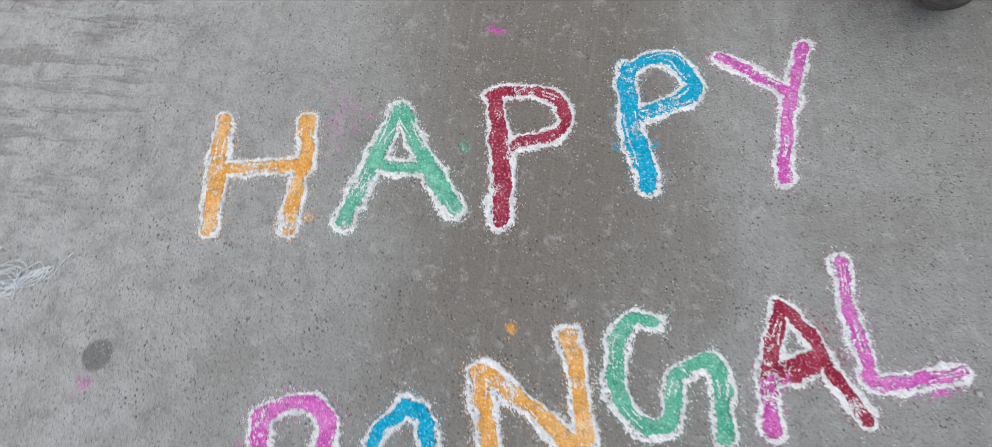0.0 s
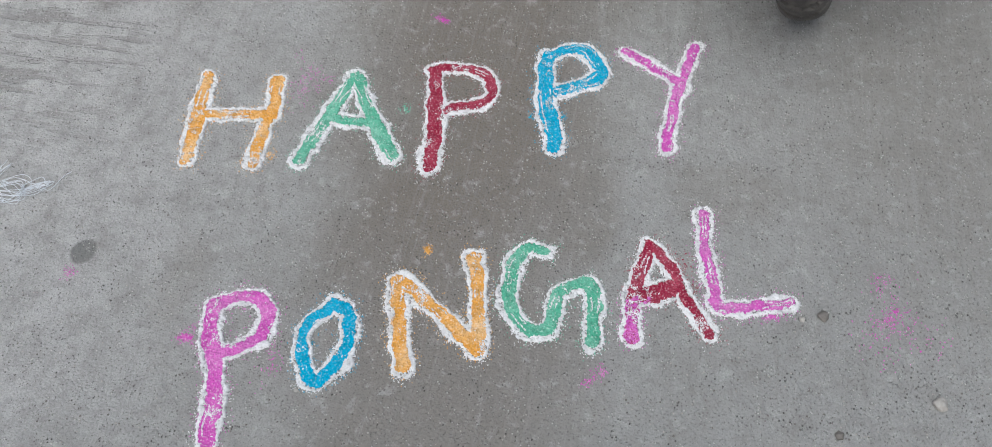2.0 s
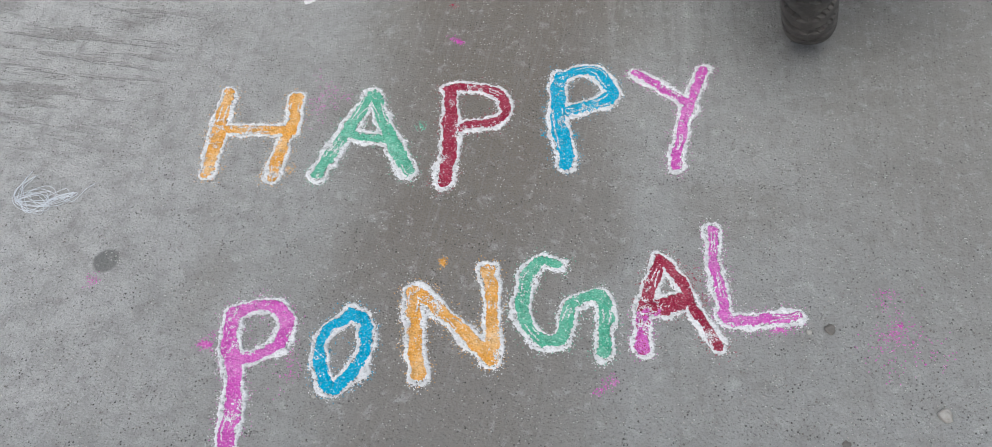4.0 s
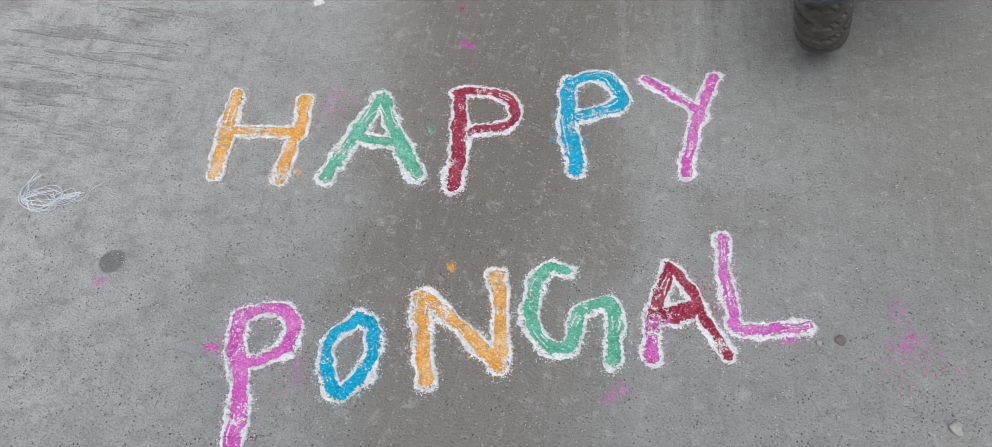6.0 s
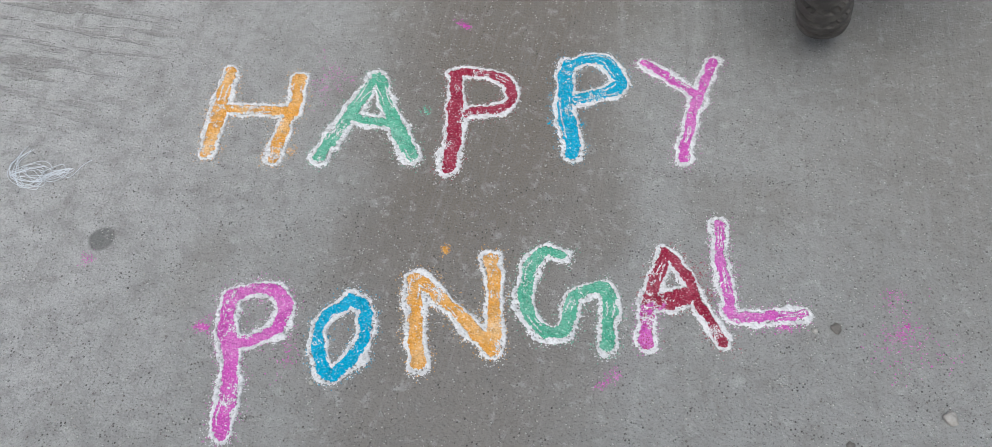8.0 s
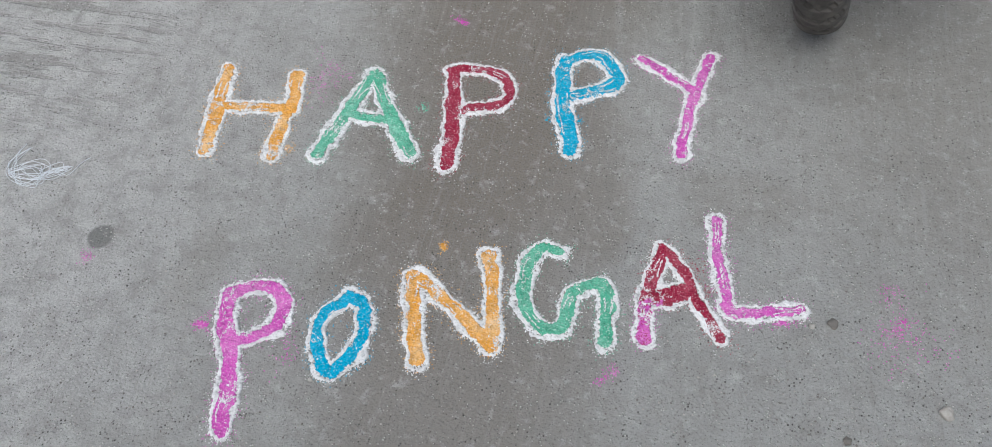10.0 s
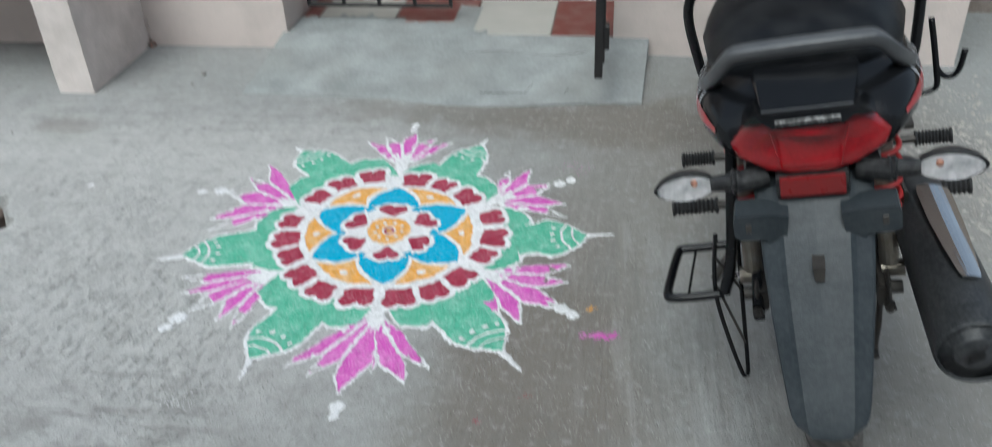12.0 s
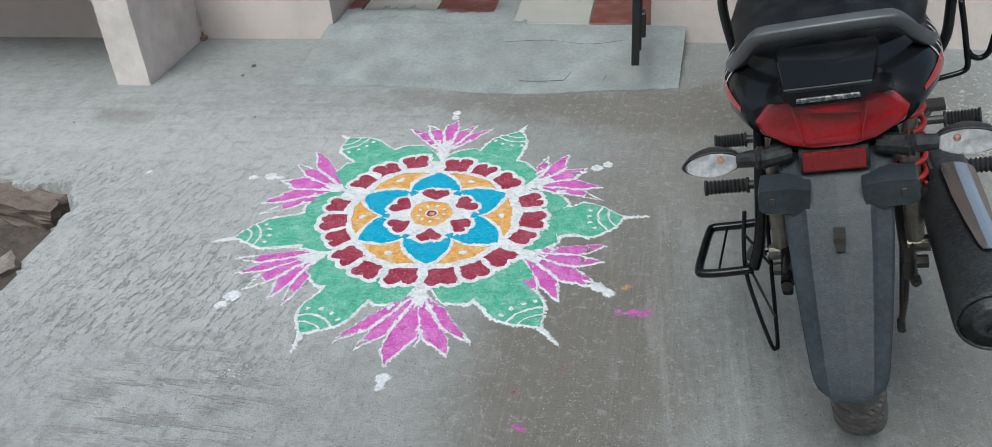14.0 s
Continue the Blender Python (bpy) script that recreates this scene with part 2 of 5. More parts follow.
CONCRETE = concrete_ground()
CEMENT = mat("smooth_cement", (0.34, 0.358, 0.356), 0.75, 0, (0.215, 0.228, 0.226), 9.0, 0.6, 0.3, 90, dirt=(0.2, 0.195, 0.18), dirt_amount=0.35, dirt_scale=4.0)
PLASTER = mat("painted_plaster", (0.64, 0.56, 0.52), 0.9, 0, (0.54, 0.465, 0.43), 6.0, 0.3, 0.5, 120, dirt=(0.4, 0.37, 0.34), dirt_amount=0.3)
WHITEWASH = mat("whitewashed_plaster", (0.72, 0.65, 0.615), 0.9, 0, (0.58, 0.52, 0.485), 14.0, 0.35, 0.6, 140, dirt=(0.36, 0.33, 0.3), dirt_amount=0.35)
GREEN_LINE = mat("green_paint", (0.32, 0.55, 0.1), 0.7, 0, (0.14, 0.25, 0.05), 25, 0.5)
TILE_RED = mat("red_tile", (0.145, 0.036, 0.028), 0.42, 0, (0.2, 0.075, 0.06), 14, 0.35, 0.1, dirt=(0.34, 0.32, 0.29), dirt_amount=0.25, dirt_scale=17)
TILE_GREY = mat("grey_tile", (0.42, 0.405, 0.37), 0.45, 0, (0.34, 0.33, 0.3), 8, 0.3, 0.1)
GROUT = mat("grout", (0.3, 0.29, 0.27), 0.9)
IRON = mat("black_iron_paint", (0.012, 0.012, 0.013), 0.45, 0, (0.03, 0.028, 0.026), 40, 0.3)
GOLD = mat("dull_gold_paint", (0.5, 0.28, 0.12), 0.5, 0.0, (0.55, 0.4, 0.25), 90, 0.5)
SOIL = mat("soil", (0.05, 0.038, 0.03), 0.95, 0, (0.13, 0.105, 0.085), 40, 0.5, 1.0, 130)
RUBBLE = mat("broken_concrete", (0.3, 0.27, 0.24), 0.95, 0, (0.14, 0.1, 0.08), 14, 0.5, 1.0, 150)
WHITE_POWDER = powder_mat("white_powder", (0.76, 0.76, 0.77), (0.56, 0.56, 0.56), 0.4)
POWDER = {
    "orange": powder_mat("orange_powder", (0.74, 0.35, 0.065), (0.8, 0.58, 0.33), 0.75),
    "green": powder_mat("green_powder", (0.095, 0.41, 0.27), (0.32, 0.6, 0.48), 0.6),
    "maroon": powder_mat("maroon_powder", (0.3, 0.02, 0.055), (0.5, 0.14, 0.19), 0.4),
    "blue": powder_mat("blue_powder", (0.008, 0.36, 0.58), (0.06, 0.46, 0.66), 0.25),
    "pink": powder_mat("pink_powder", (0.6, 0.1, 0.46), (0.74, 0.4, 0.66), 0.4),
}


# ---- building helpers ----
def part(name, bm, material, parent=None, label="", smooth=False):
    me = bpy.data.meshes.new(name)
    if smooth:
        for f in bm.faces:
            f.smooth = True
    bm.to_mesh(me)
    bm.free()
    me.materials.append(material)
    ob = new(name, me)
    if parent:
        ob.parent = parent
    if label:
        ob["label"] = label
    return ob


def box(bm, lo, hi, bevel=0.0, seg=1):
    c = [(a + b) / 2 for a, b in zip(lo, hi)]
    s = [b - a for a, b in zip(lo, hi)]
    r = bmesh.ops.create_cube(bm, size=1, matrix=Matrix.Translation(c) @ Matrix.Diagonal((*s, 1)))
    if bevel:
        es = list({e for v in r["verts"] for e in v.link_edges})
        bmesh.ops.bevel(bm, geom=es, offset=bevel, segments=seg, affect="EDGES", profile=0.6)
    return bm


def smooth_path(pts, n=5, closed=False):
    P = [Vector(p) for p in pts]
    out = []
    m = len(P)
    for i in range(m if closed else m - 1):
        a, b = P[i], P[(i + 1) % m]
        p0 = P[i - 1] if i or closed else a
        p3 = P[(i + 2) % m] if closed or i + 2 < m else b
        for k in range(n):
            t = k / n
            out.append(0.5 * (2 * a + (b - p0) * t + (2 * p0 - 5 * a + 4 * b - p3) * t * t + (3 * a - p0 - 3 * b + p3) * t ** 3))
    if not closed:
        out.append(P[-1])
    return out


def tube(bm, pts, r, seg=8, closed=False, caps=True):
    """A round bar along points; r: one radius, or one for each point."""
    P = [Vector(p) for p in pts]
    n = len(P)
    R = r if isinstance(r, (list, tuple)) else [r] * n
    rings, up = [], None
    for i, p in enumerate(P):
        a, b = (P[i - 1] if i or closed else p), (P[(i + 1) % n] if closed or i + 1 < n else p)
        d = (b - a).normalized()
        if up is None:
            up = d.orthogonal().normalized()
        up = (up - d * up.dot(d)).normalized()
        w = d.cross(up)
        rings.append([bm.verts.new(p + (up * math.cos(k * math.tau / seg) + w * math.sin(k * math.tau / seg)) * R[i]) for k in range(seg)])
    for i in range(n if closed else n - 1):
        A, B = rings[i], rings[(i + 1) % n]
        for k in range(seg):
            bm.faces.new((A[k], A[(k + 1) % seg], B[(k + 1) % seg], B[k]))
    if caps and not closed:
        bm.faces.new(rings[0][::-1])
        bm.faces.new(rings[-1])
    return bm


def loft(bm, rings, caps=True):
    V = [[bm.verts.new(p) for p in ring] for ring in rings]
    n = len(V[0])
    for A, B in zip(V, V[1:]):
        for k in range(n):
            bm.faces.new((A[k], A[(k + 1) % n], B[(k + 1) % n], B[k]))
    if caps:
        bm.faces.new(V[0][::-1])
        bm.faces.new(V[-1])
    bmesh.ops.recalc_face_normals(bm, faces=bm.faces[:])
    return bm


def rounded(cx, y, cz, w, h, n=20, power=2.6, top=1.0):
    """A rounded-square section across the bike at y; top narrows its upper half."""
    out = []
    for k in range(n):
        a = math.tau * k / n
        c, s = math.cos(a), math.sin(a)
        px, pz = math.copysign(abs(c) ** (2 / power), c), math.copysign(abs(s) ** (2 / power), s)
        f = 1 + (top - 1) * max(0, pz)
        out.append((cx + w * px * f, y, cz + h * pz))
    return out


def thing(name, label, category, m=None, group=""):
    ob = new(name)
    ob.matrix_basis = m or Matrix()
    return tagged(ob, label, category, group)


# ---- the ground, one sheet, with a broken-out pit at its edge ----
def pit_depth(x, y):
    """How far the slab is broken away at a place of the plan."""
    n = noise.noise(Vector((x * 9, y * 9, 3))) * 0.05 + noise.noise(Vector((x * 30, y * 30, 5))) * 0.018
    edge = min(-1.42 - 0.32 * (0.9 - y) * (1 if y < 0.9 else 0) * -0.55 - x - 0.0 + n - max(0, y - 1.05) * 0.8, 1.17 + n - y, y - 0.66 + n + 0.5 * (x + 1.4) * (x > -1.4), x + 2.17)
    return max(0.0, min(1.0, edge / 0.016))


def ground():
    xs = [-400, -60, -12, -5, -3, -2.4] + [-2.2 + 0.013 * i for i in range(66)] + [-1.3, -1.0, -0.5, 0, 0.5, 1, 1.5, 2.5, 5, 12, 60, 400]
    ys = [-400, -60, -12, -4, -2, -1, -0.5, 0, 0.3, 0.5] + [0.56 + 0.013 * i for i in range(54)] + [1.3, 1.6, 1.9, 2.2, 2.6, 3.2, 5, 12, 60, 400]
    bm = bmesh.new()
    V = [[bm.verts.new((x, y, -0.14 * pit_depth(x, y))) for y in ys] for x in xs]
    for i in range(len(xs) - 1):
        for j in range(len(ys) - 1):
            bm.faces.new((V[i][j], V[i + 1][j], V[i + 1][j + 1], V[i][j + 1]))
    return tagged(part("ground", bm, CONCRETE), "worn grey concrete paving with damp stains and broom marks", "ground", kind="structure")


ground()
bm = bmesh.new()
V = {}
for i in range(56):
    for j in range(44):
        x, y = -2.2 + i * 0.0155, 0.6 + j * 0.0145
        if pit_depth(x, y) > 0.4:
            z = -0.105 + 0.035 * noise.noise(Vector((x * 14, y * 14, 1))) + 0.014 * noise.noise(Vector((x * 60, y * 60, 2))) + 0.02 * max(0, -1.6 - x)
            V[i, j] = bm.verts.new((x, y, z))
for (i, j) in V:
    q = [(i, j), (i + 1, j), (i + 1, j + 1), (i, j + 1)]
    if all(k in V for k in q):
        bm.faces.new([V[k] for k in q])
tagged(part("soil", bm, SOIL, smooth=True), "dark crumbly soil in the broken-out pit", "soil", kind="stuff")


def chunk(name, label, lo, hi, m, material, seed, rough=0.012, category="rubble"):
    bm = box(bmesh.new(), lo, hi)
    bmesh.ops.subdivide_edges(bm, edges=bm.edges[:], cuts=11, use_grid_fill=True)
    for v in bm.verts:
        k = v.co * 38 + Vector((seed, seed * 2, 0))
        v.co += Vector((noise.noise(k), noise.noise(k + Vector((9, 0, 0))), noise.noise(k + Vector((0, 9, 0))))) * rough
    ob = part(name, bm, material)
    ob.matrix_basis = m
    return tagged(ob, label, category)


BRICKISH = mat("brown_broken_slab", (0.115, 0.08, 0.066), 0.9, 0, (0.21, 0.17, 0.145), 28, 0.5, 1.0, 140)
chunk("broken_slab", "brown broken concrete slab across the pit", (-0.36, -0.035, -0.07), (0.2, 0.05, 0.045), pose(-1.72, 1.12, -0.062, 4, 3, -4), BRICKISH, 1, 0.018, "slab")
chunk("broken_slab", "pale chipped concrete flake on the pit edge", (-0.07, -0.03, -0.01), (0.07, 0.03, 0.014), pose(-1.455, 0.72, 0.0, 4, -8, 48), RUBBLE, 3, 0.012, "rubble")
chunk("rubble_piece", "white chip of plaster beside the pit", (-0.014, -0.01, 0), (0.014, 0.01, 0.012), pose(-1.40, 0.635, 0, 0, 0, 30), WHITEWASH, 5, 0.006)

# ---- house front ----
def wall_front(name, x0, x1, label, y=2.285, thick=0.2, top=1.05, groove=0.255):
    root = tagged(new(name), label, "wall", kind="structure")
    part("lower_wall", box(bmesh.new(), (x0, y, -0.05), (x1, y + thick, groove), 0.004, 2), PLASTER, root)
    bm = box(bmesh.new(), (x0, y + 0.004, groove + 0.010), (x1, y + thick, top), 0.004, 2)
    for a, b in ((x0 + 0.001, x0 + 0.02), (x1 - 0.02, x1 - 0.001)):
        box(bm, (a, y + 0.006, groove - 0.004), (b, y + thick - 0.004, groove + 0.016))
    part("upper_wall", bm, PLASTER, root)
    part("groove", box(bmesh.new(), (x0 + 0.02, y + 0.012, groove - 0.002), (x1 - 0.02, y + thick - 0.02, groove + 0.012)), GREEN_LINE, root, "green painted groove")
    return root


wall_front("wall_left", -4.2, -1.04, "pale pink plastered low wall with a green groove")
w = wall_front("wall_right", 0.163, 1.31, "pale pink plastered low wall with a green groove", groove=0.243)
w.matrix_basis = Matrix.Translation((0.163, 2.285, 0)) @ pose(0, 0, 0, 0, 0, -2.6) @ Matrix.Translation((-0.163, -2.285, 0))
# side returns beside the entrance
for name, x0, x1 in (("wall_return_left", -1.24, -1.04), ("wall_return_right", 0.163, 0.36)):
    tagged(part(name, box(bmesh.new(), (x0, 2.49, 0.0), (x1 - 0.003, 2.6, 1.05), 0.004), PLASTER), "pale plastered end of the entrance wall", "wall", kind="structure")
tagged(part("house_wall", box(bmesh.new(), (-4.2, 4.1, -0.05), (1.5, 4.3, 3.0)), PLASTER), "pale plastered house wall behind the veranda", "wall", kind="structure")


# roof slab out of view, added so that the veranda tiles lie in shade
tagged(part("porch_shade_roof", box(bmesh.new(), (-4.2, 2.2, 2.2), (1.5, 4.097, 2.35)), PLASTER), "plain unseen plastered roof slab added to shade the veranda", "roof", kind="structure")


def worn_block(name, lo, hi, material, label, rough=0.0025):
    bm = box(bmesh.new(), lo, hi)
    bmesh.ops.subdivide_edges(bm, edges=bm.edges[:], cuts=40, use_grid_fill=True)
    for v in bm.verts:
        k = v.co * 75
        edge = sum(1 for a, l, h in zip(v.co, lo, hi) if min(a - l, h - a) < 0.004) >= 2
        v.co += Vector((noise.noise(k), noise.noise(k + Vector((7, 0, 0))), 0)) * (rough * (0.9 if edge else 0.25))
    return tagged(part(name, bm, material, smooth=False), label, "pillar", kind="structure")


worn_block("bench_support", (-1.725, 1.848, -0.02), (-1.595, 2.283, 0.484), WHITEWASH, "whitewashed chipped pier that carries the bench slab")
bm = box(bmesh.new(), (-3.3, 1.80, 0.488), (-1.545, 2.283, 0.545), 0.008, 2)
tagged(part("bench_slab", bm, WHITEWASH), "whitewashed slab of the wall bench", "bench", kind="structure")
BRICK_CRUMB = mat("brick_crumb", (0.26, 0.09, 0.065), 0.95, 0, (0.3, 0.2, 0.16), 40, 0.5, 0.8)
rnd = random.Random(12)
for k in range(9):
    w = rnd.uniform(0.005, 0.009) * (1.35 if k < 4 else 0.8)
    red = k in (1, 3)
    chunk("rubble_piece", "red brick crumb in the wall corner" if red else "crumbled plaster in the wall corner", (-w, -w, -w), (w, w, w * 1.2),
          pose(-1.593 + rnd.uniform(0.0, 0.014) * (k < 4), 2.281 - rnd.uniform(0.0, 0.02) * (k < 4), 0.004 if k < 4 else 0.02 * (k - 3), rnd.uniform(-20, 20), rnd.uniform(-15, 15), rnd.uniform(0, 90)), BRICK_CRUMB if red else (PLASTER if k > 4 else RUBBLE), k + 8, 0.008)

# cement ramp before the entrance
bm = bmesh.new()
nx, ny = 60, 20
V = [[None] * (ny + 1) for _ in range(nx + 1)]
for i in range(nx + 1):
    for j in range(ny + 1):
        u, v = i / nx, j / ny
        n = noise.noise(Vector((u * 9, v * 3, 0)))
        x0, x1 = -1.075 + 0.02 * v, 0.268 + 0.022 * v
        y0 = 1.875 - 0.05 * (math.exp(-((u - 0.62) / 0.22) ** 2)) + 0.012 * n + 0.006 * noise.noise(Vector((u * 40, 0, 1)))
        y = y0 + (2.2895 - y0) * v
        z = 0.002 + 0.0605 * v + 0.02 * max(0, u - 0.55) * (1 - v) + 0.0025 * noise.noise(Vector((u * 6, v * 4, 4)))
        V[i][j] = bm.verts.new((x0 + (x1 - x0) * u, y, z))
for i in range(nx):
    for j in range(ny):
        bm.faces.new((V[i][j], V[i + 1][j], V[i + 1][j + 1], V[i][j + 1]))
rim = bmesh.ops.extrude_edge_only(bm, edges=[e for e in bm.edges if e.is_boundary])
for v in rim["geom"]:
    if isinstance(v, bmesh.types.BMVert):
        v.co.z = -0.02
tagged(part("entrance_ramp", bm, CEMENT), "smooth grey cement ramp with hairline cracks at the entrance", "ramp", kind="structure")
# plain unseen wall added behind the camera; closes the lane and blocks sky light
tagged(part("sky_block_wall", box(bmesh.new(), (-14, -5.2, -0.05), (14, -5.0, 5.5)), WHITEWASH), "plain unseen wall added behind the camera to block sky light", "wall", kind="structure")
CRACK = mat("crack", (0.1, 0.095, 0.09), 0.95)

# hairline cracks in the ramp
for pts in ([(-0.26, 1.905, 0.014), (-0.2, 1.9, 0.0145), (-0.11, 1.908, 0.016)], [(-0.11, 1.908, 0.016), (-0.1, 1.93, 0.02), (-0.09, 1.97, 0.024)], [(0.02, 1.9, 0.018), (0.03, 1.94, 0.0225)], [(-0.36, 2.16, 0.0455), (-0.2, 2.175, 0.0475), (-0.05, 2.15, 0.0445), (0.08, 2.18, 0.0485)]):
    tagged(part("crack", tube(bmesh.new(), [(p[0], p[1], p[2] + 0.0005) for p in smooth_path(pts, 4)], 0.0008, 4), CRACK), "hairline crack in the cement ramp", "crack", kind="structure")


# ---- entrance floor ----
floor_bed = tagged(part("floor", box(bmesh.new(), (-1.04, 2.287, -0.05), (0.6, 4.1, 0.052)), GROUT), "chequered entrance floor of red and grey tiles", "floor", kind="structure")
cols = [-1.28, -0.972, -0.667, -0.362, -0.06, 0.248, 0.553]
rows_y = [2.305, 2.672, 2.97, 3.27, 3.57, 3.87]
for i in range(len(cols) - 1):
    for j in range(len(rows_y) - 1):
        x0, x1, y0, y1 = max(cols[i], -1.036), cols[i + 1], rows_y[j], rows_y[j + 1]
        if i == 2 and j == 0:
            y0 = 2.34
        if i < 2 and j == 0:
            y0 = 2.36
        red = (i + j) % 2 == 0
        part("tile", box(bmesh.new(), (x0 + 0.002, y0 + 0.002, 0.03), (x1 - 0.002, y1 - 0.002, 0.06 + random.uniform(-0.0008, 0.0008)), 0.0015), TILE_RED if red else TILE_GREY, floor_bed)
bm = bmesh.new()
V = {}
for i in range(136):
    for j in range(68):
        x, y = -1.034 + i * 0.0055, 2.288 + j * 0.0055
        n = noise.noise(Vector((x * 11, y * 11, 2))) * 0.035 + noise.noise(Vector((x * 45, y * 45, 3))) * 0.016
        reach = 2.455 - 0.06 * max(0, (x + 0.62) / 0.2) if x < -0.62 else (2.405 if x < -0.435 else (2.6 if x < -0.345 else 2.325))
        if y < reach + n:
            V[i, j] = bm.verts.new((x, y, 0.0622 + 0.0008 * n / 0.03))
for (i, j) in list(V):
    q = [(i, j), (i + 1, j), (i + 1, j + 1), (i, j + 1)]
    if all(k in V for k in q):
        bm.faces.new([V[k] for k in q])
part("cement_patch", bm, CEMENT, floor_bed, "grey cement smeared over the tile edge")


# ---- wrought-iron gate, two leaves ----
def gate_leaf(label, m, width, bars, lock=False):
    g = thing("gate_leaf", label, "gate", m, "entrance gate")
    b = 0.0065
    part("bottom_rail", box(bmesh.new(), (0, -b, 0), (width, b, 0.013), 0.002), IRON, g)
    part("top_rail", box(bmesh.new(), (0, -b, 0.93), (width, b, 0.945), 0.002), IRON, g)
    for k in range(bars):
        x = width * k / (bars - 1)
        s = 0.0125 if lock and k == bars - 1 else 0.0065
        part("bar", box(bmesh.new(), (x - s, -s, 0), (x + s, s, 0.96), 0.002), IRON, g)
    step = width / (bars - 1)
    for k in range(bars - 1):
        c = step * (k + 0.5)
        for sx in (-1, 1):
            part("scroll", tube(bmesh.new(), smooth_path([(c + sx * 0.038, 0, 0.29), (c + sx * 0.03, 0, 0.24), (c + sx * 0.012, 0, 0.16), (c + sx * 0.006, 0, 0.1)], 5), 0.0042, 6), IRON, g)
            part("scroll", tube(bmesh.new(), smooth_path([(c, 0, 0.062), (c + sx * 0.02, 0, 0.063), (c + sx * 0.04, 0, 0.078), (c + sx * 0.047, 0, 0.1), (c + sx * 0.036, 0, 0.115), (c + sx * 0.026, 0, 0.103)], 5), 0.0045, 6), IRON, g)
            part("scroll", tube(bmesh.new(), smooth_path([(c + sx * 0.03, 0, 0.235), (c + sx * 0.05, 0, 0.222), (c + sx * 0.06, 0, 0.2), (c + sx * 0.05, 0, 0.186), (c + sx * 0.042, 0, 0.198)], 5), 0.0045, 6), IRON, g)
        part("stem", tube(bmesh.new(), [(c, 0, 0.05), (c, 0, 0.19)], 0.005, 6), IRON, g)
        bm = bmesh.new()
        bmesh.ops.create_cone(bm, cap_ends=True, segments=18, radius1=0.0155, radius2=0.0155, depth=0.006, matrix=pose(c, -0.008, 0.045, 90, 0, 0))
        bmesh.ops.bevel(bm, geom=bm.edges[:], offset=0.0015, segments=2, affect="EDGES")
        part("disc", bm, GOLD, g, "dull gold ornament disc")
    if lock:
        part("lock_box", box(bmesh.new(), (width - 0.03, 0.008, 0.09), (width + 0.008, 0.03, 0.17), 0.004), IRON, g)
        part("bolt", tube(bmesh.new(), [(width + 0.004, 0.012, 0.05), (width + 0.004, 0.012, 0.3)], 0.006, 8), IRON, g)
    return g


gate_leaf("black wrought-iron gate leaf with scrolls, half shut", pose(-0.985, 2.41, 0.118, 0, 0, 0), 0.545, 5)
gate_leaf("black wrought-iron gate leaf, swung open", pose(0.117, 2.29, 0.125, 0, 0, -88.4), 0.49, 5, True)
tagged(part("iron_pivot", tube(bmesh.new(), [(-1.035, 2.40, 0.30), (-1.0, 2.40, 0.30), (-0.985, 2.405, 0.30)], [0.012, 0.012, 0.008], 10), IRON), "black iron pivot knob set in the wall", "ironwork")


# ---- coloured powder on the ground ----
LATTICE = np.random.RandomState(7).rand(8, 97, 97)


def vnoise(X, Y, size, layer=0):
    """Smooth value noise of that grain size, 0 to 1."""
    x, y = X / size + 31.7, Y / size + 17.3
    i, j = np.floor(x).astype(int), np.floor(y).astype(int)
    u, v = x - i, y - j
    u, v = u * u * (3 - 2 * u), v * v * (3 - 2 * v)
    G = LATTICE[layer % 8]
    g = lambda a, b: G[a % 97, b % 97]
    return (g(i, j) * (1 - u) + g(i + 1, j) * u) * (1 - v) + (g(i, j + 1) * (1 - u) + g(i + 1, j + 1) * u) * v


def grid_of(x0, y0, x1, y1, cell):
    xs, ys = np.arange(x0, x1, cell) + cell / 2, np.arange(y0, y1, cell) + cell / 2
    return np.meshgrid(xs, ys, indexing="ij")


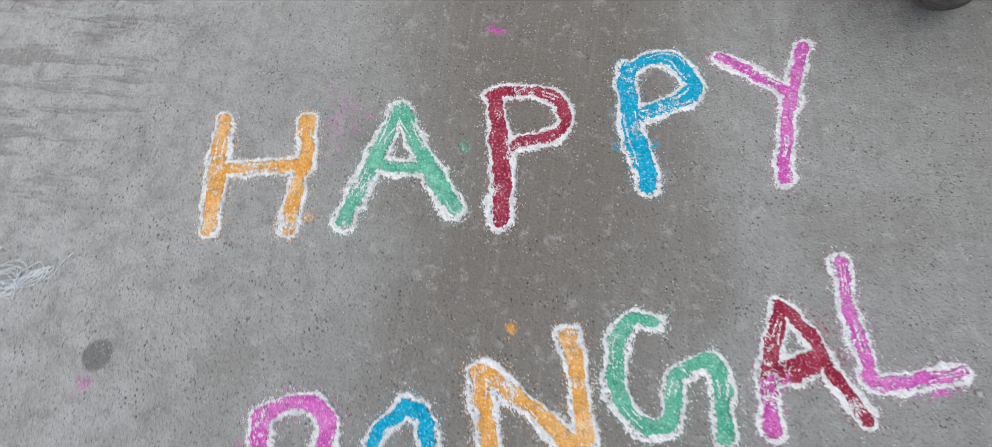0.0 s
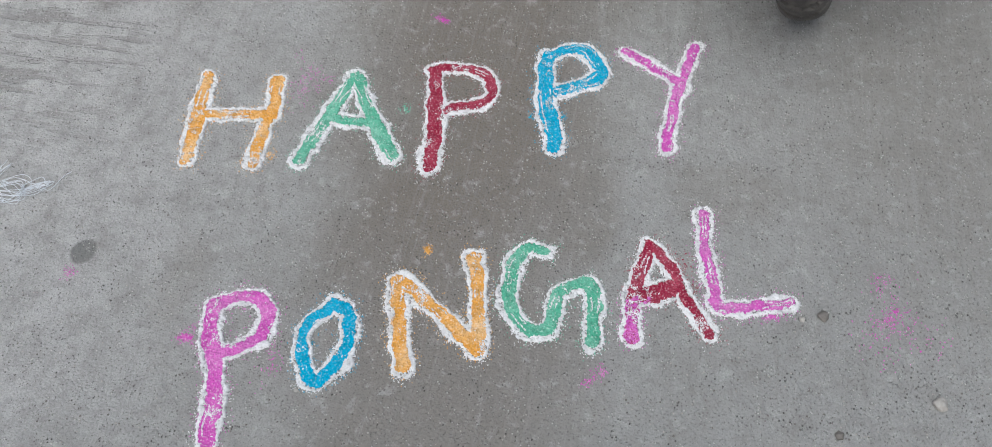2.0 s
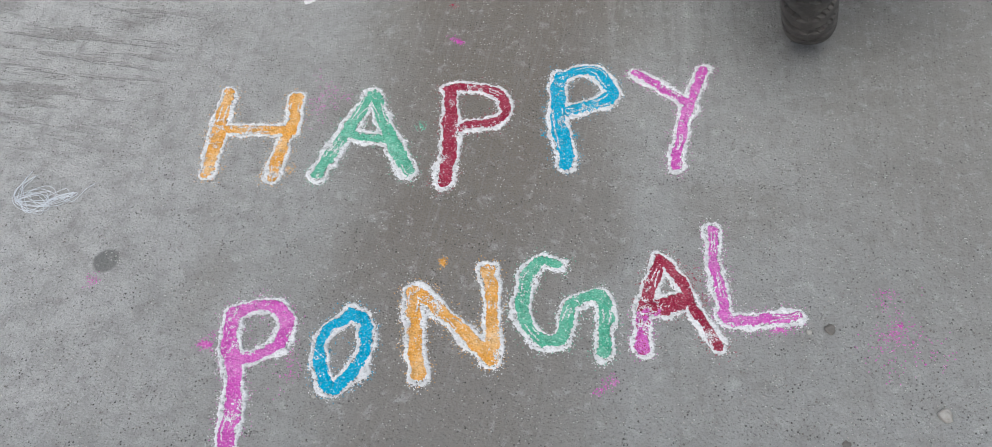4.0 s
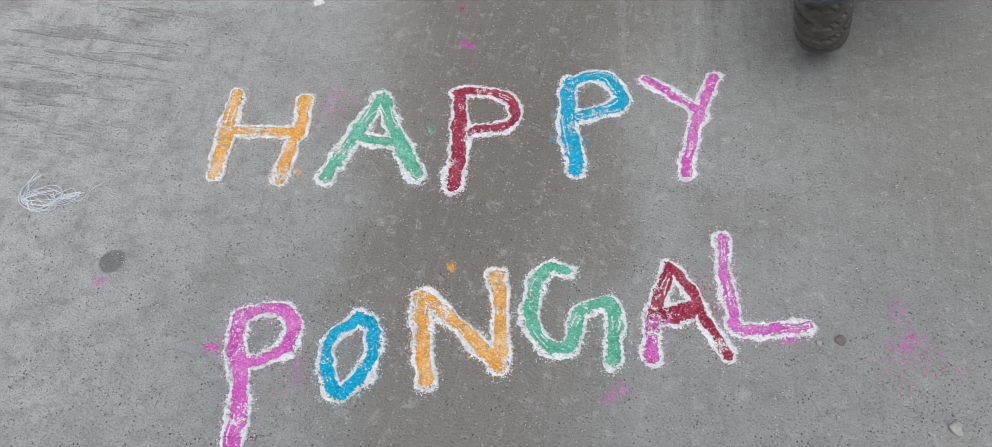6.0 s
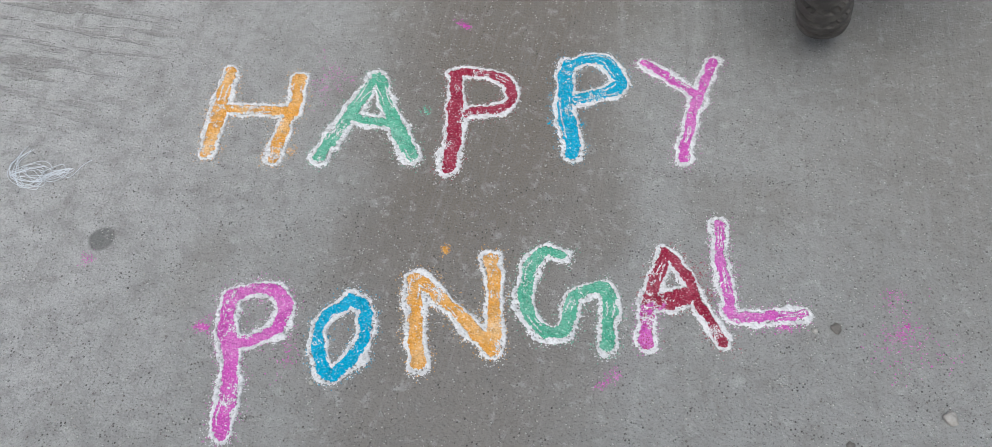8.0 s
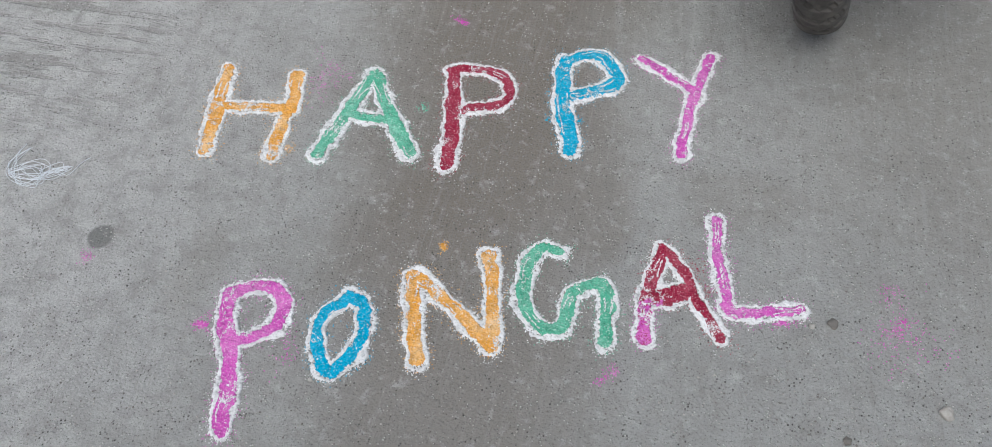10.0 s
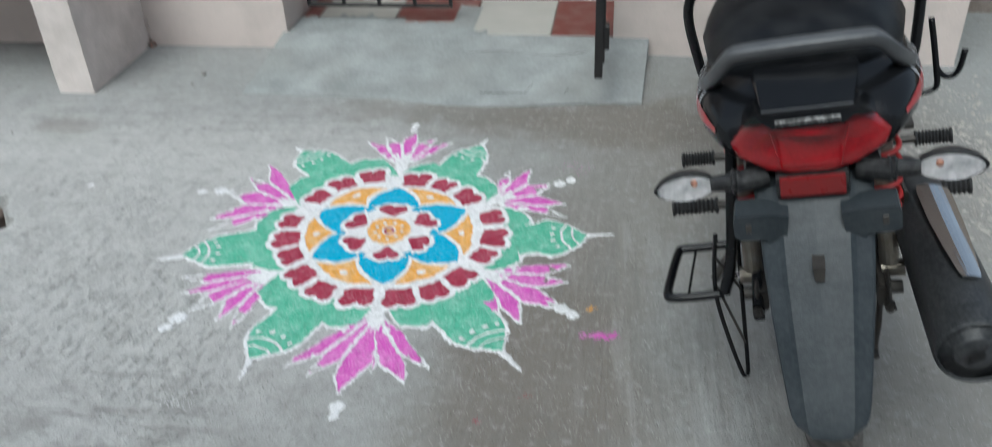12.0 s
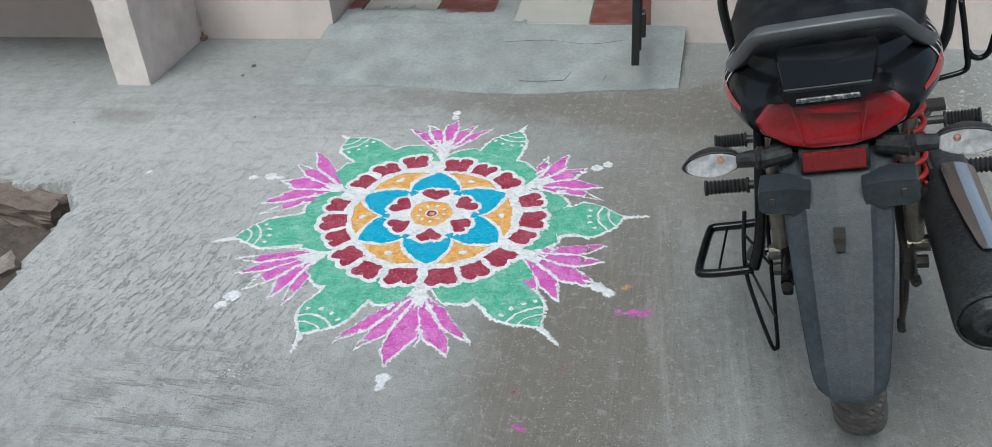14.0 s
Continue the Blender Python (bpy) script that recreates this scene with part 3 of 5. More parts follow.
def powder_mesh(name, mask, cover, x0, y0, cell, height, material, parent, label="", seed=0):
    """Heaps powder on the cells of mask; cover: every cell with any powder, so that edges thin out."""
    if not mask.any():
        return None
    nx, ny = mask.shape
    rs = np.random.RandomState(seed)
    pad = np.pad(cover.astype(float), 1)
    frac = (pad[:-1, :-1] + pad[1:, :-1] + pad[:-1, 1:] + pad[1:, 1:]) / 4
    VX, VY = np.meshgrid(x0 + np.arange(nx + 1) * cell, y0 + np.arange(ny + 1) * cell, indexing="ij")
    lump = 0.55 + 0.9 * vnoise(VX, VY, 0.006, 3) * vnoise(VX, VY, 0.02, 4) + 0.25 * rs.rand(nx + 1, ny + 1)
    VZ = 0.0004 + height * np.where(frac > 0.99, 1.0, 0.45 * frac) * lump
    VX = VX + (rs.rand(nx + 1, ny + 1) - 0.5) * cell * 0.7
    VY = VY + (rs.rand(nx + 1, ny + 1) - 0.5) * cell * 0.7
    I, J = np.nonzero(mask)
    idx = np.stack([I * (ny + 1) + J, (I + 1) * (ny + 1) + J, (I + 1) * (ny + 1) + J + 1, I * (ny + 1) + J + 1], 1)
    used, inv = np.unique(idx, return_inverse=True)
    co = np.stack([VX.ravel()[used], VY.ravel()[used], VZ.ravel()[used]], 1)
    me = bpy.data.meshes.new(name)
    n = len(idx)
    me.vertices.add(len(used))
    me.vertices.foreach_set("co", co.ravel())
    me.loops.add(n * 4)
    me.loops.foreach_set("vertex_index", inv.ravel().astype(np.int32))
    me.polygons.add(n)
    me.polygons.foreach_set("loop_start", (np.arange(n) * 4).astype(np.int32))
    me.update(calc_edges=True)
    me.materials.append(material)
    ob = new(name, me)
    if parent:
        ob.parent = parent
    if label:
        ob["label"] = label
    return ob


def stroke_distance(X, Y, pts):
    P = [(p.x, p.y) for p in smooth_path([(*p, 0) for p in pts], 5)]
    d = np.full(X.shape, 9.0)
    for (ax, ay), (bx, by) in zip(P, P[1:]):
        ex, ey = bx - ax, by - ay
        t = np.clip(((X - ax) * ex + (Y - ay) * ey) / (ex * ex + ey * ey + 1e-12), 0, 1)
        d = np.minimum(d, np.hypot(X - ax - t * ex, Y - ay - t * ey))
    return d


def letter(char, color, origin, strokes, seed, rim=8.0, second=None):
    """A letter strewn in coloured powder with a white rim. Strokes: half width in mm, and points in mm from origin."""
    root = thing("powder_letter", f"{color} powder letter {char} with a white rim on concrete", "letter", pose(*origin, 0), "greeting letters")
    allp = [p for _, s in strokes for p in s]
    m = 0.04
    x0, x1 = min(p[0] for p in allp) / 1000 - m, max(p[0] for p in allp) / 1000 + m
    y0, y1 = min(p[1] for p in allp) / 1000 - m, max(p[1] for p in allp) / 1000 + m
    cell = 0.0013
    X, Y = grid_of(x0, y0, x1, y1, cell)
    GX, GY = X + origin[0] + seed * 1.3, Y + origin[1]
    WX, WY = X + 0.006 * (vnoise(GX, GY, 0.025, 1) - 0.5), Y + 0.006 * (vnoise(GX, GY, 0.025, 2) - 0.5)
    d = np.full(X.shape, 9.0)
    for hw, pts in strokes:
        d = np.minimum(d, stroke_distance(WX, WY, [(a / 1000, b / 1000) for a, b in pts]) - hw / 1000)
    rs = np.random.RandomState(seed + 50)
    grain = rs.rand(*X.shape)
    ragged = (vnoise(GX, GY, 0.0035, 5) - 0.5) * 0.003 + (vnoise(GX, GY, 0.014, 6) - 0.5) * 0.0045
    fill = d + ragged < 0
    # the rim is poured by hand: dense along one line, thin and patchy beside it
    pour = vnoise(GX, GY, 0.026, 0)
    width = rim / 1000 * (0.3 + 0.95 * pour + 0.3 * vnoise(GX, GY, 0.006, 3))
    e = d + ragged
    dust = np.exp(-np.maximum(0, e - width) / 0.0026) * 0.3
    crest = np.abs(e - 0.55 * width) < 0.0016
    patchy = 0.12 + 0.62 * (vnoise(GX, GY, 0.004, 4) > 0.52) * (vnoise(GX, GY, 0.02, 6) > 0.35)
    white = (~fill) & ((e < width) & ((grain > patchy) | crest & (grain > 0.2)) | (grain < dust) & (e < 0.022))
    # white showing through thin places of the colour
    thin = fill & (0.5 * vnoise(GX, GY, 0.006, 7) + 0.5 * vnoise(GX, GY, 0.035, 2) + 0.42 * grain > 1.0)
    thin |= fill & (np.abs(d + 0.005 + 0.006 * (vnoise(GX, GY, 0.03, 1) - 0.5)) < 0.0012) & (vnoise(GX, GY, 0.04, 5) > 0.7) & (grain > 0.3)
    # stray coloured grains beside the rim
    stray = (~fill) & (~white) & (e < 0.02) & (grain > 1 - 0.10 * np.exp(-np.maximum(0, e - width) / 0.004) - 0.004)
    cover = fill | white | stray
    powder_mesh("rim", white | thin, cover, x0, y0, cell, 0.0038, WHITE_POWDER, root, "white powder rim", seed)
    fill = (fill & ~thin) | stray
    if second:
        other = fill & (X < second[1] / 1000) & (Y < second[2] / 1000 + 0.02 * (vnoise(GX, GY, 0.01, 1) - 0.5)) & (grain > 0.15)
        powder_mesh("second_fill", other, cover, x0, y0, cell, 0.0032, POWDER[second[0]], root, f"{second[0]} powder on the same stroke", seed)
        fill &= ~other
    powder_mesh("fill", fill, cover, x0, y0, cell, 0.0032, POWDER[color], root, seed=seed)
    return root


letter("H", "orange", (-0.41, -0.02), [(10, [(0, 189), (7, 114), (18, 4)]), (10, [(124, 189), (133, 137), (129, 79), (131, 13)]), (9, [(14, 104), (136, 113)])], 1)
letter("A", "green", (-0.21, 0.01), [(11, [(59, 184), (34, 98), (4, -4)]), (12, [(64, 177), (107, 94), (156, 16)]), (8, [(36, 89), (71, 82), (116, 80)])], 2)
letter("P", "maroon", (-0.02, 0.01), [(12, [(5, 210), (23, 100), (29, 4)]), (9, [(7, 215), (52, 220), (94, 206), (111, 178), (102, 151), (71, 135), (37, 124)])], 3, 7)
letter("P", "blue", (0.18, 0.07), [(13, [(-3, 206), (2, 107), (19, 52), (26, 4)]), (11, [(-2, 201), (27, 222), (62, 222), (86, 194), (92, 167), (57, 139), (20, 124)])], 4, 7)
letter("Y", "pink", (0.31, 0.09), [(8, [(2, 206), (46, 180), (94, 146)]), (8, [(123, 231), (102, 147), (89, 93), (78, 1)])], 5)
letter("P", "pink", (-0.26, -0.48), [(12, [(-3, 203), (6, 151), (28, 103), (39, 56), (46, 1)]), (10, [(-2, 206), (22, 224), (56, 225), (80, 205), (78, 167), (48, 142), (13, 130)])], 6, 7)
letter("O", "blue", (-0.12, -0.37), [(9, [(32, 119), (57, 106), (67, 70), (59, 28), (34, -3), (12, 21), (0, 56), (9, 94), (32, 119)])], 7)
letter("N", "orange", (0.0, -0.34), [(10, [(2, 136), (13, 70), (31, 3)]), (10, [(4, 140), (39, 117), (100, 68), (133, 35)]), (10, [(108, 191), (124, 117), (133, 35)])], 8, 7.5)
letter("G", "green", (0.16, -0.27), [(9, [(55, 142), (28, 146), (9, 120), (5, 75), (20, 28), (51, 6), (72, 21), (78, 57), (86, 78), (113, 95), (129, 92), (135, 49), (136, -3)])], 9, 7)
letter("A", "maroon", (0.35, -0.26), [(10, [(22, 161), (7, 113), (0, 47), (-1, 5)]), (8, [(24, 161), (54, 119), (83, 63), (110, 22)]), (14, [(13, 70), (55, 88)])], 10, 7, ("pink", 24, 66))
letter("L", "pink", (0.45, -0.20), [(8, [(1, 165), (4, 100), (15, 29), (24, 3), (56, 10), (121, 24)])], 11)


def rangoli():
    """The flower drawing: six leaves, six lotus flowers, a ring of hearts and blue petals, each strewn by hand."""
    cx, cy = -0.373, 1.089
    root = thing("powder_rangoli", "round rangoli of coloured powder with white lines on concrete", "rangoli", pose(cx, cy, 0))
    cell, R = 0.0018, 0.70
    X, Y = grid_of(-R, -R, R, R, cell)
    WX = X + 0.008 * (vnoise(X, Y, 0.06, 1) - 0.5) + 0.005 * (vnoise(X, Y, 0.018, 5) - 0.5)
    WY = Y + 0.008 * (vnoise(X, Y, 0.06, 2) - 0.5) + 0.005 * (vnoise(X, Y, 0.018, 6) - 0.5)
    r0, th = np.hypot(WX, WY), np.degrees(np.arctan2(WY, WX)) % 360
    rag = (vnoise(X, Y, 0.006, 7) - 0.5) * 0.005
    regions = []  # name, colour, mask, number
    white = np.zeros(X.shape, bool)

    def put(name, color, inside, number=None, label=""):
        regions.append((name, color, inside, np.zeros(X.shape, int) if number is None else number, label))

    # hand-drawn: the six axes stand at uneven angles and the rings are not quite round
    lotus_at = [-31, 33, 97, 160, 220, 280, 329, 393]
    T = np.interp(th, lotus_at, [-30, 30, 90, 150, 210, 270, 330, 390])
    oval = np.interp(th, [0, 33, 66, 97, 126, 160, 190, 220, 249, 280, 304, 329, 362], [0.97, 0.965, 0.94, 0.965, 1.05, 0.99, 0.95, 0.945, 1.01, 1.035, 1.065, 1.05, 0.97])
    r = r0 / (1 + (oval - 1) * np.clip((r0 - 0.07) / 0.12, 0, 1))
    leaf_k = np.round(T / 60).astype(int) % 6
    phi = (T + 30) % 60 - 30
    lot_k = np.floor(T / 60).astype(int) % 6
    psi = T % 60 - 30
    a, p = np.radians(phi), np.radians(psi)
    u, v = r * np.cos(a), r * np.sin(a)
    s, q = r * np.cos(p), r * np.sin(p)

    # lotus flowers: five blades fan out of a white foot; tips as angle and reach
    def lotus(at, foot, tips, wide, dots):
        nonlocal white
        f = radians(at)
        cf, sf = math.cos(f), math.sin(f)
        back = 0.03
        S, Q = WX * cf + WY * sf - foot, -WX * sf + WY * cf
        rho, alpha = np.hypot(S + back, Q), np.degrees(np.arctan2(Q, S + back))
        ends = []
        for ang, reach in tips:
            tx, ty = reach * math.cos(radians(ang - at)) - foot + back, reach * math.sin(radians(ang - at))
            ends.append((math.degrees(math.atan2(ty, tx)), math.hypot(tx, ty)))
        ends.sort()
        # blades curl a little towards their tips
        alpha = alpha + 2.5 * np.sin(rho / 0.05) * np.sign(alpha)
        angs, lens, cuts = [ends[0][0] - 13], [0.05], []
        for (a0, l0), (a1, l1) in zip(ends, ends[1:]):
            cut = (a0 + a1) / 2
            cuts.append(cut)
            angs += [a0, a0 + 0.35 * (cut - a0), cut, cut + 0.65 * (a1 - cut)]
            lens += [l0, l0 * 0.86, 0.7 * min(l0, l1), l1 * 0.86]
        angs += [ends[-1][0], ends[-1][0] + 13]
        lens += [ends[-1][1], 0.05]
        reach = np.interp(alpha, angs, lens)
        inside = np.where((alpha > angs[0]) & (alpha < angs[-1]), rho - reach, 9.0)
        side_gap = rho * np.radians(np.minimum(alpha - angs[0], angs[-1] - alpha))
        foot_zone = np.hypot(np.where(S > 0, S * 0.36, S), Q) < 0.016 + rag
        streak = vnoise(Q + 3, S * 0.3, 0.006, 2) > 0.55
        seam = np.min(np.stack([rho * np.abs(np.radians(alpha - c)) for c in cuts]), 0)
        pink = (inside + 2.2 * rag < -0.010) & (seam > 0.0046 + 1.2 * rag) & (side_gap > 0.006) & (rho > back + 0.014) & ~foot_zone & ~(streak & (S < 0.05))
        edges = [-180] + cuts + [180]
        open_tip = np.zeros(X.shape, bool)
        for k in range(5):
            blade = pink & (alpha > edges[k]) & (alpha <= edges[k + 1])
            hollow = blade & (rho > 0.74 * ends[k][1]) & (vnoise(X, Y, 0.04, k) > (0.45 if k in (0, 4) else 0.66))
            open_tip |= hollow
            put("lotus_petal", "pink", blade & ~hollow)
        white |= ((inside + rag < 0.0) & (S > -0.01) & ~open_tip) | foot_zone
        # a white stalk joins the foot to the ring
        white |= (np.abs(Q) < 0.011 + 0.12 * np.clip(S + 0.07, 0, 0.07) + 2 * rag) & (S > -0.1) & (S < 0.0)
        for dist, size, side in dots:
            white |= np.hypot((S - dist + foot) * 0.9, Q - side) + 0.5 * rag < size

    # green leaves: a pointed head on two round shoulders
    def leaf(start, end, neck0, neck1, shoulder, axis, head, flick, tilt, bulge):
        nonlocal white
        span = ((th - start) % 360) / ((end - start) % 360)
        on = span <= 1
        hill = np.interp(span, [0, 0.05, 0.13, neck0 - 0.06, neck0, neck1, neck1 + 0.06, 0.87, 0.95, 1], [0.293, 0.325, shoulder - 0.012, shoulder + 0.004, shoulder - 0.01, shoulder - 0.01, shoulder + 0.004, shoulder - 0.012, 0.325, 0.293])
        low = r0 - hill
        mid = radians(start + ((end - start) % 360) * (neck0 + neck1) / 2)
        bx, by = (shoulder - 0.03) * math.cos(mid), (shoulder - 0.03) * math.sin(mid)
        tx, ty = head * math.cos(radians(axis)), head * math.sin(radians(axis))
        ln = math.hypot(tx - bx, ty - by)
        c, d = (tx - bx) / ln, (ty - by) / ln
        U, V = (WX - bx) * c + (WY - by) * d, -(WX - bx) * d + (WY - by) * c
        wide = shoulder * math.sin(radians(((end - start) % 360) * (neck1 - neck0) / 2))
        hw = np.interp(U / ln, [0, 0.25, 0.42, 0.6, 0.76, 0.9, 1.0], [wide * 1.05, wide, bulge, bulge * 0.92, bulge * 0.66, bulge * 0.3, 0.0])
        top = np.where((U > 0) & (U < ln), np.abs(V) - hw, 9.0)
        shape = np.where(on, np.minimum(low, top), top)
        far = flick - head
        F = radians(tilt)
        f1, f2 = (U - ln) * math.cos(F) + V * math.sin(F), -(U - ln) * math.sin(F) + V * math.cos(F)
        tail = np.where((f1 > -0.02) & (f1 < far), np.abs(f2) - np.interp(f1, [-0.02, 0, far], [0.009, 0.0075, 0.0012]), 9.0)
        back = np.hypot(U - ln - 0.02, V)
        arcs = (np.abs(back - 0.062) < 0.0026) | (np.abs(back - 0.088) < 0.003)
        bead = (np.abs(back - 0.112) < 0.0055) & (np.abs((np.degrees(np.arctan2(V, ln + 0.02 - U)) + 60) % 15 - 7.5) < 2.4) & (np.abs(np.degrees(np.arctan2(V, ln + 0.02 - U))) < 27)
        green = (shape + rag < -0.004) & ~arcs & ~bead & (r > 0.285)
        white |= ((shape + rag < 0.0035) | (tail + 0.4 * rag < 0)) & (r > 0.27)
        return green

    greens = [leaf(-30.5, 27, 0.31, 0.66, 0.365, 2, 0.512, 0.575, 2, 0.082),
              leaf(35, 96, 0.38, 0.72, 0.357, 70.5, 0.508, 0.552, -4, 0.06),
              leaf(98, 159, 0.365, 0.655, 0.402, 132, 0.545, 0.58, 6, 0.066),
              leaf(160.5, 221, 0.39, 0.8, 0.36, 197, 0.525, 0.585, 6, 0.075),
              leaf(221, 279, 0.35, 0.67, 0.396, 250.5, 0.55, 0.607, 18, 0.067),
              leaf(281, 328, 0.35, 0.75, 0.41, 308.5, 0.563, 0.635, 0, 0.068)]
    # ring of hearts, three to a leaf, each with its notch outward
    hearts = []
    for k, (c, far) in enumerate(((18, 0.27), (-2, 0.277), (341, 0.273), (86, 0.258), (67, 0.254), (46, 0.252), (148, 0.277), (130, 0.288), (112, 0.292), (211, 0.257), (193, 0.263), (175, 0.272), (268, 0.281), (249, 0.283), (231, 0.268), (320, 0.287), (304, 0.295), (288, 0.29))):
        lean = 5 * (1 - k % 3)
        ca, sa = math.cos(radians(c)), math.sin(radians(c))
        hu, hv = WX * ca + WY * sa - far, -WX * sa + WY * ca
        cl, sl = math.cos(radians(lean)), math.sin(radians(lean))
        hu, hv = hu * cl + hv * sl, -hu * sl + hv * cl
        size = 1.17 + 0.1 * math.sin(k * 2.7)
        hu, hv = hu / size, hv / size
        lobes = np.hypot(hu - 0.010, np.abs(hv) - 0.0155) - 0.0165
        stem = np.maximum(np.abs(hv) - (0.028 + 0.1 * hu), np.abs(hu + 0.008) - 0.019)
        hearts.append(np.maximum(np.minimum(lobes, stem), -(np.hypot(hu - 0.031, hv) - 0.010)))
        put("ring_petal", "maroon", (hearts[-1] + 0.8 * rag < 0))
        white |= np.minimum(hearts[-1], np.maximum(stem, hu - 0.014)) < 0.0085
    ring_hearts = np.min(np.stack(hearts), 0)
    for k, green in enumerate(greens):
        put("leaf", "green", green & (ring_hearts > 0.0105 + rag) & (r > 0.292))
    lotus(97, 0.365, ((110, 0.51), (104, 0.524), (95, 0.55), (87, 0.513), (81.5, 0.5)), 0.0215, ((0.567, 0.0125, -0.015), (0.6, 0.011, -0.017)))
    lotus(33, 0.315, ((50, 0.43), (45, 0.482), (34, 0.475), (21, 0.475), (14, 0.468)), 0.0235, ((0.498, 0.0145, 0), (0.536, 0.013, 0)))
    lotus(160, 0.315, ((145, 0.544), (154, 0.525), (163, 0.51), (177, 0.502), (183, 0.485)), 0.0225, ((0.52, 0.009, 0.02), (0.548, 0.0155, 0.024), (0.589, 0.0125, 0.05)))
    lotus(220, 0.33, ((209, 0.525), (216, 0.53), (222, 0.535), (231, 0.505), (236.5, 0.497)), 0.0235, ((0.56, 0.0185, 0.04), (0.596, 0.013, 0.062)))
    lotus(329, 0.325, ((346, 0.497), (338, 0.515), (329, 0.533), (319, 0.515), (313, 0.485)), 0.0235, ((0.545, 0.016, 0), (0.572, 0.013, 0)))
    lotus(279, 0.355, ((260, 0.547), (266, 0.562), (274, 0.605), (285.5, 0.585), (290.5, 0.556)), 0.0265, ((0.634, 0.016, -0.055), (0.66, 0.010, -0.058)))
    white |= r < 0.287
    # heart of the flower
    hub = r - 0.057 + rag
    put("hub", "orange", (hub < 0) & ((r > 0.019) | (r < 0.008)) & ~((np.abs(r - 0.036) < 0.005) & (np.cos(np.radians(th * 9)) > 0.55)))
    put("hub_eye", "maroon", (r > 0.008) & (r < 0.015))
    # six heart petals round the hub
    hr = np.minimum(np.hypot(s - 0.106, np.abs(q) - 0.0165) - 0.0185, np.maximum(np.abs(q) - (s - 0.062) * 0.85, s - 0.106))
    heart = np.maximum(hr, -(np.hypot(s - 0.131, q) - 0.0095))
    put("inner_petal", "maroon", (heart + 0.7 * rag < 0) & (r > 0.068), lot_k)
    # blue petals
    bulge = 0.136 + 0.095 * (1 - np.abs(psi) / 30) ** 0.8
    blue = (r < bulge - 0.008 + rag) & (hr > 0.0105 + rag) & (r > 0.112) & (np.abs(q) < r * math.tan(radians(30)) - 0.0075)
    put("blue_petal", "blue", blue, lot_k)
    # orange fields between the blue petals
    rim = 0.236 - 0.012 * (np.abs(phi) / 30) ** 2
    orange = (r > bulge + 0.007 + rag) & (r < rim - 0.009 + rag) & (np.abs(phi) < 23) & (np.hypot(u - 0.197, v * 0.8) > 0.0085) & (ring_hearts > 0.009)
    put("orange_field", "orange", orange, leaf_k)
    # powdery borders
    rs = np.random.RandomState(3)
    grain = rs.rand(*X.shape)
    near = white.copy()
    for _ in range(2):
        z = near.copy()
        z[1:] |= near[:-1]
        z[:-1] |= near[1:]
        z[:, 1:] |= near[:, :-1]
        z[:, :-1] |= near[:, 1:]
        near = z & ((vnoise(X, Y, 0.005, 4) > 0.6) | (grain < 0.16) | white)
    taken = np.zeros(X.shape, bool)
    for name, color, mask, number, label in regions:
        taken |= mask
    white = near & ~taken
    cover = white | taken
    powder_mesh("white_outline", white, cover, -R, -R, cell, 0.003, WHITE_POWDER, root, "white powder outline", 1)
    done = np.zeros(X.shape, bool)
    for name, color, mask, number, label in regions:
        mask = mask & ~done
        done |= mask
        for k in range(int(number.max()) + 1):
            one = mask & (number == k)
            if one.sum() < 12:
                continue
            I, J = np.nonzero(one)
            i0, i1, j0, j1 = I.min(), I.max() + 1, J.min(), J.max() + 1
            pad = np.ones((i1 - i0, j1 - j0), bool) & cover[i0:i1, j0:j1]
            powder_mesh(name, one[i0:i1, j0:j1], pad, -R + i0 * cell, -R + j0 * cell, cell, 0.0022, POWDER[color], root, seed=k)


rangoli()


def smudge(label, color, x, y, rx, ry, turn, density, seed, cell=0.0022, lumps=0.0):
    """Loose powder spilt on the ground."""
    m = 1.5
    R = max(rx, ry) * m
    X, Y = grid_of(-R, -R, R, R, cell)
    c, s = math.cos(radians(turn)), math.sin(radians(turn))
    U, V = (X * c + Y * s) / rx, (-X * s + Y * c) / ry
    GX, GY = X + seed * 1.7, Y + seed * 0.9
    d = np.hypot(U, V) + 1.1 * (vnoise(GX, GY, max(0.006, min(rx, ry) * 0.6), seed) - 0.5)
    g = np.random.RandomState(seed).rand(*X.shape)
    mask = g < density * np.clip(1.25 - d, 0, 1) * (0.25 + 1.2 * vnoise(GX, GY, 0.012, seed + 1))
    if lumps:
        mask |= d < lumps
    ob = powder_mesh("powder_smudge", mask, mask, -R, -R, cell, 0.0012, WHITE_POWDER if color == "white" else POWDER[color], None, seed=seed)
    if ob:
        ob.matrix_basis = pose(x, y, 0.0002)
        tagged(ob, label, "powder", kind="stuff")


